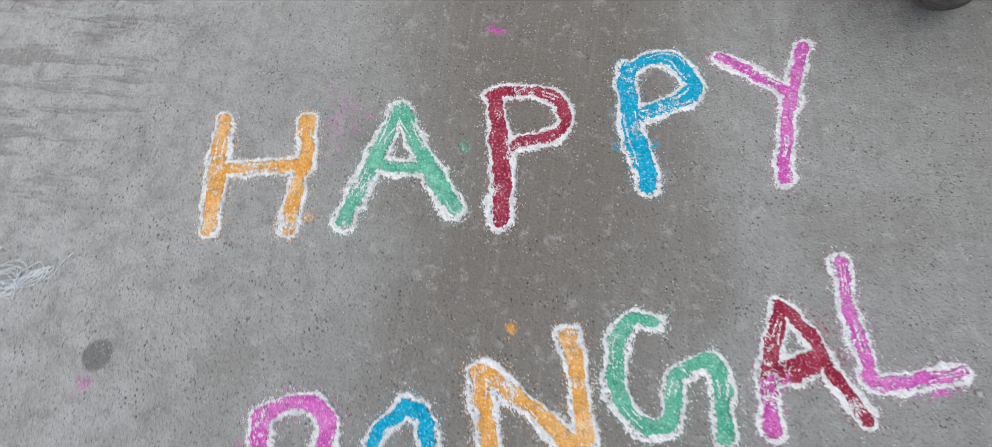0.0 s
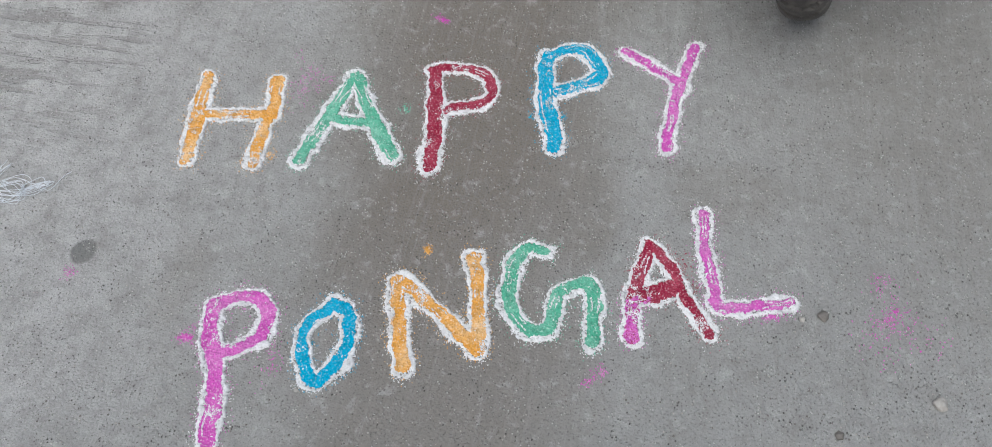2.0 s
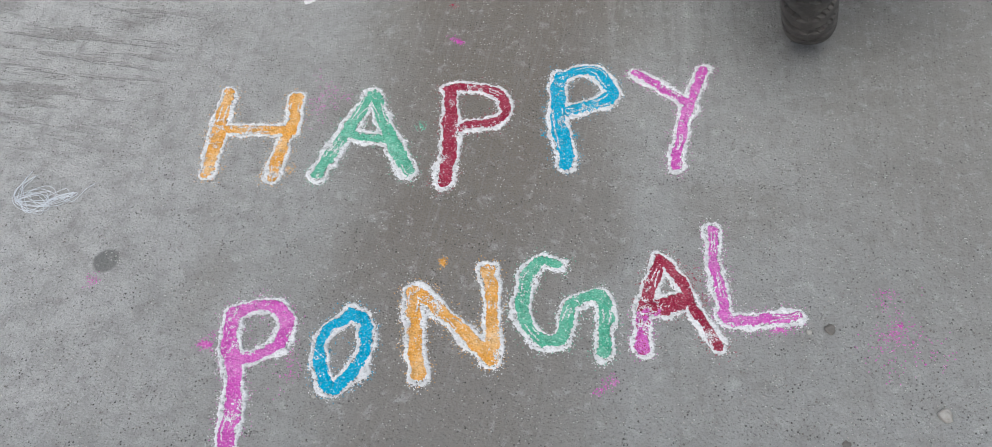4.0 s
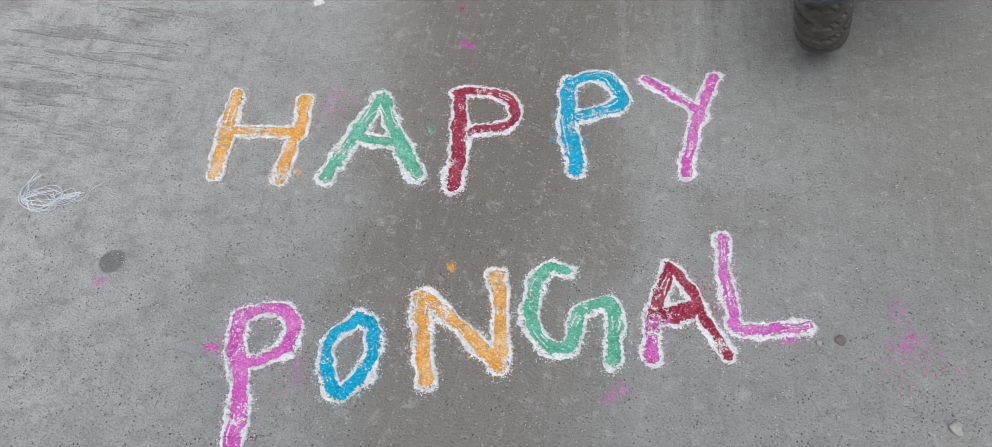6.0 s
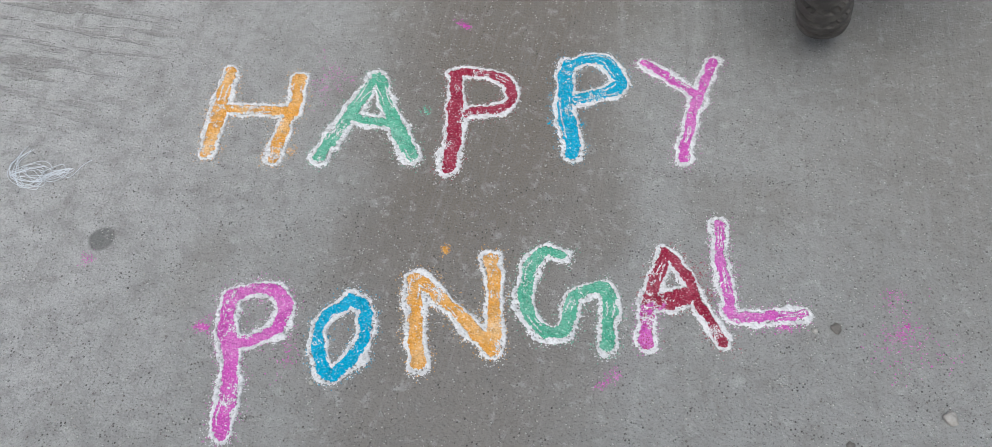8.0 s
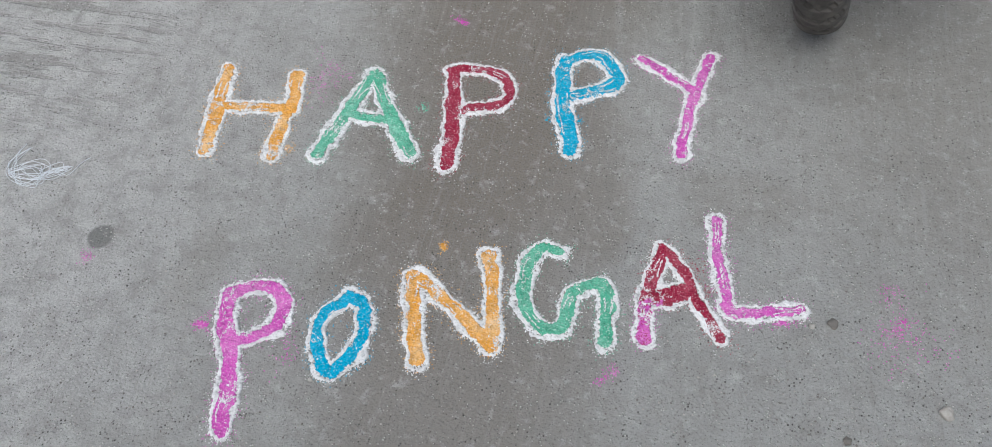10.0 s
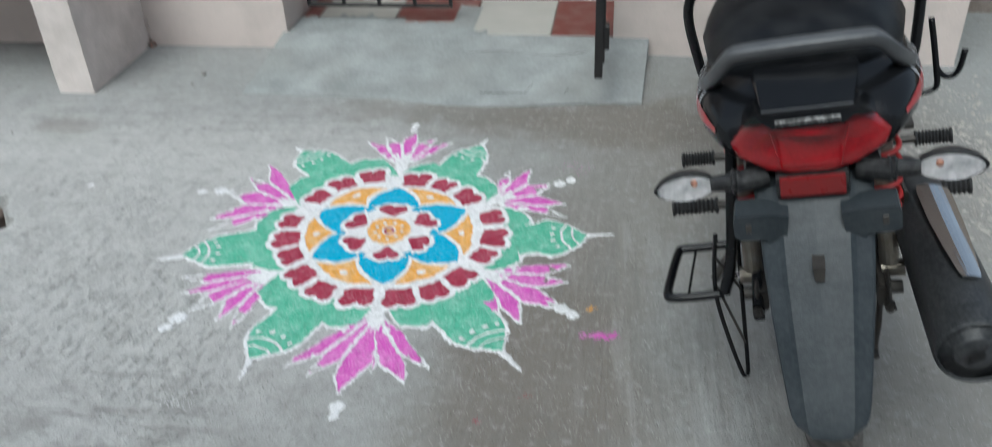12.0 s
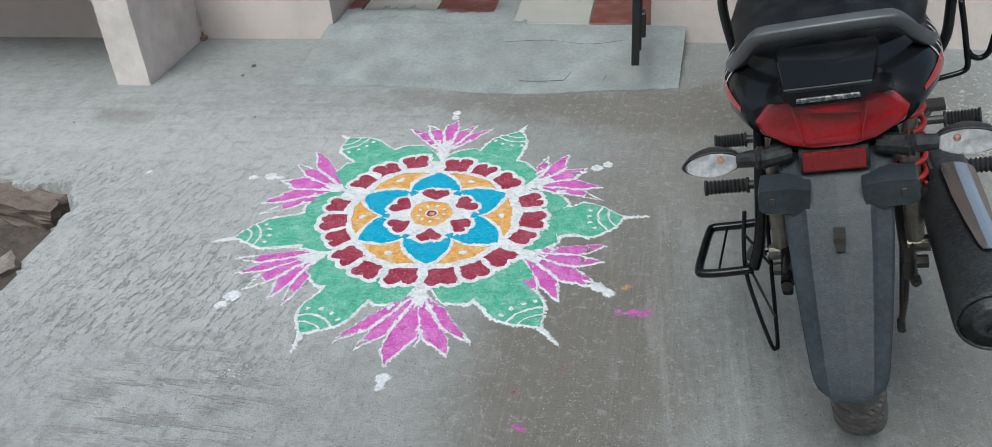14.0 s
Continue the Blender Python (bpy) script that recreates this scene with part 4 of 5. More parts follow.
for args in (("bright pink powder streak on the concrete", "pink", 0.179, 0.723, 0.036, 0.014, 4, 0.95, 21, 0.002, 0.3),
             ("small orange powder spot on the concrete", "orange", 0.16, 0.812, 0.012, 0.012, 0, 0.6, 22, 0.0016, 0.3),
             ("pink powder streak on the concrete", "pink", -0.022, 0.348, 0.018, 0.009, -35, 0.45, 23, 0.0015, 0.08),
             ("dark red powder fleck on the concrete", "maroon", -0.044, 0.445, 0.008, 0.008, 0, 0.7, 24, 0.0014, 0.3),
             ("small green powder spot on the concrete", "green", -0.051, 0.129, 0.011, 0.012, 0, 0.6, 25, 0.0014, 0.2),
             ("faint pink powder haze on the concrete", "pink", -0.233, 0.176, 0.035, 0.06, 0, 0.10, 26, 0.0015),
             ("small orange powder fleck on the concrete", "orange", 0.035, -0.144, 0.007, 0.011, -10, 0.8, 27, 0.0012, 0.4),
             ("faint pink powder dust on the concrete", "pink", 0.72, -0.19, 0.05, 0.075, -20, 0.055, 28, 0.0016),
             ("pink powder fleck on the concrete", "pink", 0.715, -0.185, 0.012, 0.03, -30, 0.35, 29, 0.0014),
             ("pink powder fleck on the concrete", "pink", 0.705, -0.125, 0.016, 0.014, 0, 0.3, 30, 0.0014),
             ("pink powder fleck beneath the letters", "pink", 0.3, -0.322, 0.018, 0.01, 40, 0.6, 31, 0.0013, 0.15),
             ("blue powder fleck beside a letter", "blue", 0.163, 0.138, 0.009, 0.008, 0, 0.8, 32, 0.0013, 0.3),
             ("blue powder fleck beside a letter", "blue", 0.216, 0.142, 0.008, 0.007, 0, 0.8, 33, 0.0013, 0.3),
             ("pink powder spot on the concrete", "pink", -0.505, -0.241, 0.012, 0.012, 0, 0.3, 34, 0.0014),
             ("faint pink powder haze on the concrete", "pink", -0.16, -0.36, 0.02, 0.03, 0, 0.12, 35, 0.0015),
             ("pink powder lump beside a letter", "pink", -0.292, -0.325, 0.014, 0.014, 0, 0.9, 36, 0.0014, 0.5),
             ("pink powder spill beneath a letter", "pink", 0.545, -0.2, 0.02, 0.009, 10, 0.7, 37, 0.0014, 0.2),
             ("white powder spot on the concrete", "white", -1.288, 1.251, 0.014, 0.012, 0, 0.8, 38, 0.002, 0.4),
             ("white powder scraps on the concrete", "white", -0.666, 0.435, 0.035, 0.02, 20, 0.25, 39, 0.002),
             ("faint pink powder haze on the concrete", "pink", 0.1, 1.45, 0.05, 0.04, 0, 0.05, 40, 0.002),
             ("dark red powder flecks beside a letter", "maroon", 0.415, -0.13, 0.02, 0.04, 35, 0.14, 41, 0.0015),
             ("orange powder fleck beside a letter", "orange", -0.255, 0.012, 0.008, 0.01, 0, 0.6, 42, 0.0013),
             ("dark red powder fleck on the concrete", "maroon", 0.04, 0.52, 0.012, 0.006, 20, 0.4, 43, 0.0015)):
    smudge(*args)

# ---- loose things on the ground ----
THREAD = mat("white_thread", (0.7, 0.73, 0.76), 0.8, 0, (0.5, 0.55, 0.6), 60, 0.3)
bm = bmesh.new()
rnd = random.Random(4)
for k in range(7):
    j = lambda a: rnd.uniform(-a, a)
    loop = [(-0.69 + j(.012), -0.055 + j(.01), 0.002), (-0.7 + j(.008), -0.085 + j(.012), 0.003), (-0.675 + j(.012), -0.115 + j(.01), 0.003), (-0.65 + j(.012), -0.128 + j(.008), 0.002),
            (-0.636 + j(.008), -0.105 + j(.014), 0.005), (-0.66 + j(.01), -0.085 + j(.012), 0.004), (-0.688 + j(.01), -0.1 + j(.012), 0.003), (-0.65 + j(.01), -0.112 + j(.008), 0.004), (-0.62 + j(.008), -0.102 + j(.01), 0.003), (-0.602 + j(.008), -0.09 + j(.012), 0.002)]
    loop += [(-0.615 + j(.01), -0.083 + j(.008), 0.003), (-0.64 + j(.01), -0.098 + j(.01), 0.003)] if k else [(-0.585, -0.07, 0.002), (-0.575, -0.058, 0.002)]
    tube(bm, smooth_path(loop, 6), 0.0005, 5)
tagged(part("thread", bm, THREAD), "tangle of white thread lying on the concrete", "thread")

PEBBLE = mat("pebble", (0.42, 0.4, 0.37), 0.85, 0, (0.25, 0.23, 0.21), 60, 0.4, 0.6)
DARK_STONE = mat("dark_stone", (0.13, 0.12, 0.11), 0.85, 0, (0.22, 0.2, 0.18), 60, 0.4, 0.6)


def stone(x, y, size, material, label, seed):
    bm = bmesh.new()
    bmesh.ops.create_icosphere(bm, subdivisions=3, radius=size)
    for v in bm.verts:
        v.co *= 1 + 0.35 * noise.noise(v.co / size * 1.3 + Vector((seed, 0, 0)))
        v.co.z *= 0.6
    low = min(v.co.z for v in bm.verts)
    ob = part("pebble", bm, material, smooth=True)
    ob.matrix_basis = pose(x, y, -low * 0.85, 0, 0, seed * 50)
    tagged(ob, label, "pebble", "pebbles on the paving")


for k, (x, y, s, m, l) in enumerate(((0.767, -0.311, 0.0095, PEBBLE, "pale grey pebble on the concrete"), (0.62, -0.193, 0.008, DARK_STONE, "dark crumb of soil on the concrete"), (0.59, -0.2, 0.0045, PEBBLE, "white chip beside the letters"),
                                     (-1.27, 2.02, 0.008, DARK_STONE, "dark pebble near the wall"), (-1.28, 1.94, 0.005, DARK_STONE, "dark crumb near the wall"), (-1.72, 1.55, 0.004, DARK_STONE, "dark crumb near the wall"), (-1.1, 1.62, 0.004, DARK_STONE, "dark crumb near the wall"), (-0.28, -0.005, 0.004, PEBBLE, "white chip beneath the letters"), (-0.22, -0.005, 0.0035, PEBBLE, "white chip beneath the letters"),
                                     (-0.11, -0.39, 0.0035, PEBBLE, "white chip beneath the letters"), (0.63, -0.37, 0.006, DARK_STONE, "dark crumb on the concrete"))):
    stone(x, y, s, m, l, k + 1)

# grit: uncountable tiny grains
for name, material, count, lo, hi, seed in (("pale_grit", PEBBLE, 5000, 0.0006, 0.0018, 1), ("dark_grit", DARK_STONE, 6000, 0.0007, 0.0019, 2)):
    rnd = random.Random(seed)
    verts, faces = [], []
    for _ in range(count):
        x, y = rnd.uniform(-1.5, 1.2), rnd.uniform(-0.75, 2.1)
        if rnd.random() < 0.5:
            x, y = rnd.uniform(-0.8, 0.85), rnd.uniform(-0.6, 0.5)
        spot = rnd.random()
        if spot < 0.05:
            x, y = rnd.uniform(-1.58, -1.05), 2.283 - abs(rnd.gauss(0, 0.02))
        elif spot < 0.09:
            x, y = -1.594 + abs(rnd.gauss(0, 0.016)), rnd.uniform(1.84, 2.28)
        elif spot < 0.13:
            x, y = 0.285 + abs(rnd.gauss(0, 0.03)), rnd.uniform(1.9, 2.26)
        if pit_depth(x, y) > 0:
            continue
        s, t = rnd.uniform(lo, hi), rnd.uniform(0, 6.3)
        b = len(verts)
        for k in range(4):
            verts.append((x + s * math.cos(t + k * 1.57) * rnd.uniform(.7, 1.3), y + s * math.sin(t + k * 1.57) * rnd.uniform(.7, 1.3), 0.0002))
        verts.append((x, y, s * 0.9))
        faces += [(b, b + 1, b + 4), (b + 1, b + 2, b + 4), (b + 2, b + 3, b + 4), (b + 3, b, b + 4)]
    me = bpy.data.meshes.new(name)
    me.from_pydata(verts, [], faces)
    me.materials.append(material)
    tagged(new(name, me), "loose grains of sand and grit on the concrete", "grit", kind="stuff")

# swept-up dust and rubble beyond the bike
rnd = random.Random(9)
verts, faces = [], []
for _ in range(2600):
    x, y = rnd.gauss(1.25, 0.13), rnd.gauss(1.45, 0.3)
    s, t = abs(rnd.gauss(0.0015, 0.003)) + 0.0012, rnd.uniform(0, 6.3)
    b = len(verts)
    for k in range(4):
        verts.append((x + s * math.cos(t + k * 1.57) * rnd.uniform(.6, 1.4), y + s * math.sin(t + k * 1.57) * rnd.uniform(.6, 1.4), 0.0003))
    verts.append((x + rnd.uniform(-.3, .3) * s, y, s * 0.8))
    faces += [(b, b + 1, b + 4), (b + 1, b + 2, b + 4), (b + 2, b + 3, b + 4), (b + 3, b, b + 4)]
me = bpy.data.meshes.new("rubble")
me.from_pydata(verts, [], faces)
me.materials.append(PEBBLE)
tagged(new("rubble", me), "swept-up grit and crumbs of mortar", "rubble", kind="stuff")
tagged(part("side_wall", box(bmesh.new(), (1.31, 2.75, -0.05), (4.0, 2.95, 1.4)), RUBBLE), "rough bare cement wall beside the house", "wall", kind="structure")


# ---- the parked motorbike, leaning on its side stand ----
DUST = (0.26, 0.26, 0.25)
GLOSS_BLACK = mat("gloss_black_paint", (0.004, 0.0045, 0.0055), 0.17, 0, (0.008, 0.0085, 0.01), 8, 0.3, 0.02, 300, dirt=(0.05, 0.05, 0.05), dirt_amount=0.1, spec=0.3)
BLACK_PLASTIC = mat("black_plastic", (0.008, 0.0085, 0.0095), 0.42, 0, (0.024, 0.024, 0.026), 14, 0.4, 0.1, 320, dirt=DUST, dirt_amount=0.1, spec=0.3, dirt_scale=110)
GUARD_PLASTIC = mat("dusty_grey_plastic", (0.015, 0.021, 0.026), 0.45, 0, (0.05, 0.058, 0.064), 18, 0.35, 0.25, 420, dirt=DUST, dirt_amount=0.05, spec=0.3, dirt_scale=130)
SEAT_VINYL = mat("black_seat_vinyl", (0.004, 0.0048, 0.006), 0.4, 0, (0.009, 0.01, 0.0125), 10, 0.4, 0.2, 500, dirt=DUST, dirt_amount=0.05, spec=0.2, dirt_scale=24)
RUBBER = mat("tyre_rubber", (0.075, 0.071, 0.065), 0.85, 0, (0.11, 0.103, 0.094), 25, 0.5, 0.5, 300, dirt=(0.22, 0.2, 0.18), dirt_amount=0.5, dirt_scale=45)
PEG_RUBBER = mat("black_rubber", (0.015, 0.015, 0.016), 0.7, 0, (0.03, 0.03, 0.03), 30, 0.3, 0.2)
SILVER_GREY = mat("grey_alloy_paint", (0.11, 0.114, 0.12), 0.4, 0.3, (0.065, 0.067, 0.07), 20, 0.4, 0.1, dirt=DUST, dirt_amount=0.12)
STEEL = mat("dull_steel", (0.34, 0.32, 0.28), 0.4, 0.8, (0.2, 0.17, 0.13), 40, 0.5, 0.2)
DARK_STEEL = mat("dark_greasy_steel", (0.035, 0.034, 0.033), 0.5, 0.3, (0.075, 0.066, 0.056), 40, 0.5, 0.3)
CHROME = mat("chrome", (0.72, 0.72, 0.72), 0.12, 1.0, (0.6, 0.58, 0.55), 12, 0.3, 0.02)
SPRING_RED = mat("red_spring_paint", (0.42, 0.02, 0.02), 0.4, 0, (0.25, 0.02, 0.02), 40, 0.4, 0.05)
MUFFLER = mat("black_heat_paint", (0.012, 0.014, 0.017), 0.4, 0.1, (0.035, 0.037, 0.04), 30, 0.5, 0.35, 350, dirt=DUST, dirt_amount=0.14, dirt_scale=190)
LAMP_RED = mat("red_lamp_lens", (0.36, 0.006, 0.012), 0.2, 0, (0.2, 0.003, 0.006), 18, 0.6, 0.0, coat=0.6)
LAMP_RED_DARK = mat("red_lamp_inside", (0.28, 0.004, 0.008), 0.2, 0, (0.2, 0.003, 0.006), 9, 0.4, 0.0, coat=1.0)
REFLECTOR_RED = mat("red_reflector", (0.2, 0.007, 0.008), 0.3, 0, (0.13, 0.005, 0.006), 60, 0.4, 0.2, 700, coat=0.6)
STICKER_RED = mat("red_sticker", (0.36, 0.012, 0.02), 0.3, 0, (0.4, 0.02, 0.03), 20, 0.3, 0, coat=0.5)
STICKER_SILVER = mat("silver_sticker", (0.55, 0.55, 0.56), 0.35, 0.4, (0.4, 0.4, 0.4), 20, 0.3, 0)
STICKER_DULL = mat("dull_silver_badge", (0.3, 0.3, 0.3), 0.4, 0.2, (0.05, 0.05, 0.05), 220, 0.9, 0)
AMBER = mat("amber_bulb", (0.5, 0.26, 0.18), 0.3, 0, (0.6, 0.2, 0.1), 40, 0.2, 0)
MIRROR_CUP = mat("lamp_reflector", (0.9, 0.9, 0.9), 0.16, 0.3, (0.4, 0.4, 0.41), 75, 0.5, 1.0, 110)
CLEAR = bpy.data.materials.new("clear_lens")
CLEAR.use_nodes = True
cb = CLEAR.node_tree.nodes["Principled BSDF"]
cb.inputs["Base Color"].default_value, cb.inputs["Roughness"].default_value = (0.95, 0.95, 0.95, 1), 0.06
cb.inputs["Transmission Weight"].default_value, cb.inputs["IOR"].default_value = 1.0, 1.2

bike = thing("motorbike", "black motorbike with red tail lamp, dusty, leaning on its stand", "motorbike", pose(0.642, 0.574, 0, 0, 0, -6.3) @ pose(0, 0, 0, 0, -12.0, 0))


def mirror_x(pts):
    return [(-p[0], *p[1:]) for p in pts]


def lathe(bm, profile, seg, centre, axis="x", wave=None):
    """Turns (along, radius) pairs about an axis through centre; wave(i, k) lifts the radius."""
    rings = []
    for k in range(seg):
        a = math.tau * k / seg
        ring = []
        for i, (s, r) in enumerate(profile):
            rr = r + (wave(i, k) if wave else 0)
            c, d = rr * math.cos(a), rr * math.sin(a)
            p = (s, c, d) if axis == "x" else (c, s, d)
            ring.append(bm.verts.new(Vector(p) + Vector(centre)))
        rings.append(ring)
    for k in range(seg):
        A, B = rings[k], rings[(k + 1) % seg]
        for i in range(len(profile) - 1):
            bm.faces.new((A[i], A[i + 1], B[i + 1], B[i]))
    bmesh.ops.recalc_face_normals(bm, faces=bm.faces[:])
    return bm


def wheel(name, centre, steer=0.0):
    w = new(name)
    w.parent = bike
    w.matrix_basis = Matrix.Translation(centre) @ pose(0, 0, 0, 0, 0, steer)
    prof = []
    n = 22
    for i in range(n + 1):
        a = radians(-118 + 236 * i / n)
        prof.append((0.0445 * math.copysign(abs(math.sin(a)) ** 0.85, a), 0.258 + 0.046 * math.copysign(abs(math.cos(a)) ** 0.8, math.cos(a))))

    def tread(i, k):
        if not 4 <= i <= n - 4:
            return 0
        t = (k + (abs(i - n / 2) * 1.5)) % 12
        side = abs(i - n / 2)
        if abs(i - n / 2) in (1,):
            return 0.0 if t > 3.5 else -0.005
        return -0.007 if (t < 3.2 and side > 1) else 0.0

    part("tyre", lathe(bmesh.new(), prof, 480, (0, 0, 0), "x", tread), RUBBER, w, "worn dusty tyre tread")
    part("rim", lathe(bmesh.new(), [(-0.03, 0.232), (-0.032, 0.245), (-0.024, 0.238), (-0.012, 0.222), (0.012, 0.222), (0.024, 0.238), (0.032, 0.245), (0.03, 0.232), (0.01, 0.212), (-0.01, 0.212), (-0.03, 0.232)], 64, (0, 0, 0)), GLOSS_BLACK, w, smooth=True)
    part("hub", lathe(bmesh.new(), [(-0.05, 0.0), (-0.05, 0.045), (-0.035, 0.07), (0.035, 0.075), (0.05, 0.06), (0.05, 0.0)], 32, (0, 0, 0)), DARK_STEEL, w, smooth=True)
    for k in range(5):
        a = math.tau * k / 5
        part("spoke", tube(bmesh.new(), [(0, 0.06 * math.cos(a), 0.06 * math.sin(a)), (0, 0.216 * math.cos(a), 0.216 * math.sin(a))], [0.018, 0.012], 8), GLOSS_BLACK, w)


wheel("rear_wheel", (0.002, -0.05, 0.305))
wheel("front_wheel", (0, 1.27, 0.303), 36)

# rear mudguard: raised middle panel between bevelled flanks
rows_z = [(0.668, -0.245, 0.083), (0.6405, -0.2745, 0.0804), (0.6044, -0.3101, 0.0766), (0.561, -0.3471, 0.0736), (0.5104, -0.3886, 0.0677), (0.467, -0.4247, 0.0617), (0.4345, -0.452, 0.0564), (0.415, -0.4677, 0.0533), (0.4041, -0.4755, 0.0508), (0.3976, -0.4797, 0.0474), (0.394, -0.482, 0.0423)]
rings = []
for z, y, w in rows_z:
    prof = [(-1, 0.045), (-0.985, 0.006), (-0.93, -0.001), (-0.66, -0.014), (-0.56, -0.021), (0, -0.025), (0.56, -0.021), (0.66, -0.014), (0.93, -0.001), (0.985, 0.006), (1, 0.045)]
    outer = [(w * a, y + b * (0.4 + 0.6 * w / 0.08), z + b * 0.25) for a, b in prof]
    inner = [(w * a * 0.95, y + 0.004 + b * (0.4 + 0.6 * w / 0.08), z + b * 0.25) for a, b in prof[::-1]]
    rings.append(outer + inner)
part("mudguard", loft(bmesh.new(), rings), GUARD_PLASTIC, bike, "dusty dark grey plastic mudguard", smooth=False)
for sx in (-1, 1):
    b = part("plate_bracket", loft(bmesh.new(), [[(sx * x, y, z) for x, z in ((0.034, 0.635), (0.06, 0.639), (0.105, 0.639), (0.108, 0.63), (0.108, 0.606), (0.1, 0.6), (0.066, 0.598), (0.056, 0.583), (0.04, 0.585))] for y in (-0.326, -0.323, -0.278)]), GUARD_PLASTIC, bike, "dusty plastic number plate bracket")
    part("slot", box(bmesh.new(), (sx * 0.088 - 0.004, -0.3275, 0.613), (sx * 0.088 + 0.004, -0.3255, 0.626), 0.0008), DARK_STEEL, b)
bm = loft(bmesh.new(), [[(x, y, z) for x, z in ((-0.006, 0.56), (0.006, 0.56), (0.008, 0.583), (-0.008, 0.583))] for y in (-0.376, -0.371, -0.335)])
part("plate_stud", bm, DARK_STEEL, bike)
part("reflector", box(bmesh.new(), (-0.043, -0.301, 0.649), (0.043, -0.27, 0.679), 0.003, 2), REFLECTOR_RED, bike, "dull red rear reflector")
part("reflector_mount", box(bmesh.new(), (-0.048, -0.2965, 0.6435), (0.048, -0.25, 0.6815), 0.006, 2), BLACK_PLASTIC, bike)

# tail lamp
outline = [(-0.054, 0.766), (-0.03, 0.764), (0.0, 0.7635), (0.03, 0.764), (0.054, 0.766), (0.08, 0.75), (0.1065, 0.722), (0.099, 0.702), (0.062, 0.687), (0.03, 0.6825), (-0.03, 0.6825), (-0.062, 0.687), (-0.099, 0.702), (-0.1065, 0.722), (-0.08, 0.75)]


def lamp_ring(f, y, bow=0.0):
    return [(x * f, y + bow * (x / 0.106) ** 2, 0.722 + (z - 0.722) * f) for x, z in outline]


lamp = part("tail_lamp", loft(bmesh.new(), [lamp_ring(1.0, -0.235, 0.03), lamp_ring(1.0, -0.285, 0.03), lamp_ring(0.975, -0.293, 0.03), lamp_ring(0.90, -0.299, 0.03), lamp_ring(0.5, -0.302, 0.03)]), LAMP_RED, bike, "wide red tail lamp lens", smooth=True)
for x, lean in ((-0.05, 0.012), (0.05, -0.012)):
    part("lens_rib", tube(bmesh.new(), [(x, -0.2935, 0.75), (x + lean, -0.2945, 0.69)], 0.0012, 6), LAMP_RED_DARK, lamp)

# tail cowl
SECT = [(-0.262, 0.716, 0.108, 0.036), (-0.23, 0.722, 0.128, 0.046), (-0.19, 0.727, 0.146, 0.053), (-0.14, 0.728, 0.157, 0.06), (-0.08, 0.727, 0.158, 0.07), (0.0, 0.722, 0.150, 0.078), (0.1, 0.705, 0.136, 0.082), (0.22, 0.675, 0.125, 0.09), (0.34, 0.64, 0.115, 0.09)]


def cowl_point(y, ang, lift=0.0):
    for (y0, c0, w0, h0), (y1, c1, w1, h1) in zip(SECT, SECT[1:]):
        if y0 <= y <= y1:
            t = (y - y0) / (y1 - y0)
            cz, w, h = c0 + (c1 - c0) * t, w0 + (w1 - w0) * t, h0 + (h1 - h0) * t
            c, s = math.cos(ang), math.sin(ang)
            return Vector(((w + lift) * math.copysign(abs(c) ** (2 / 2.4), c), y, cz + (h + lift) * math.copysign(abs(s) ** (2 / 2.4), s)))


cowl = part("tail_cowl", loft(bmesh.new(), [rounded(0, y, cz, w, h, 32, 2.4) for y, cz, w, h in SECT]), GLOSS_BLACK, bike, "dusty gloss black tail cowl", smooth=True)


def decal(y0, y1, a0, a1, width, material, side, n=10, name="sticker"):
    bm = bmesh.new()
    rows = []
    for k in range(n + 1):
        t = k / n
        y, a = y0 + (y1 - y0) * t, a0 + (a1 - a0) * t
        wv = width * math.sin(math.pi * min(0.97, max(0.06, t))) ** 0.5
        row = []
        for d in (-1, 0, 1):
            p = cowl_point(y, radians(a + d * wv), 0.0012)
            row.append(bm.verts.new((side * p.x, p.y, p.z)))
        rows.append(row)
    for A, B in zip(rows, rows[1:]):
        for i in range(2):
            bm.faces.new((A[i], A[i + 1], B[i + 1], B[i]))
    part(name, bm, material, cowl)


for side in (-1, 1):
    decal(-0.235, -0.06, 8, 2, 8, STICKER_RED, side)
    for k in range(5):
        decal(-0.165 + 0.02 * k, -0.155 + 0.02 * k, 8 + k * 2 - (5 if k % 2 else 0), 32 - k * 1, 7.0, STICKER_SILVER, side, 4, "lettering_bar")
# rear centre panel and the pale bar above the lamp
part("centre_panel", loft(bmesh.new(), [[(-0.066, -0.214, 0.808 - d), (0.066, -0.214, 0.808 - d), (0.07, -0.216, 0.802 - d), (0.057, -0.289, 0.779 - d), (-0.057, -0.289, 0.779 - d), (-0.07, -0.216, 0.802 - d)] for d in (0.0, 0.010)]), GLOSS_BLACK, bike, "gloss black centre panel")
part("panel_lip", tube(bmesh.new(), [(-0.057, -0.2905, 0.7775), (0.0, -0.2915, 0.7775), (0.057, -0.2905, 0.7775)], 0.0013, 8), SILVER_GREY, bike)
part("lamp_brow", loft(bmesh.new(), [[(-0.066, y + 0.006, 0.7765), (0.066, y + 0.006, 0.7765), (0.085, y + 0.02, 0.757), (0.056, y + 0.003, 0.7655), (0.045, y, 0.7575), (-0.045, y, 0.7575), (-0.056, y + 0.003, 0.7655), (-0.085, y + 0.02, 0.757)] for y in (-0.3055, -0.255)]), GLOSS_BLACK, bike)
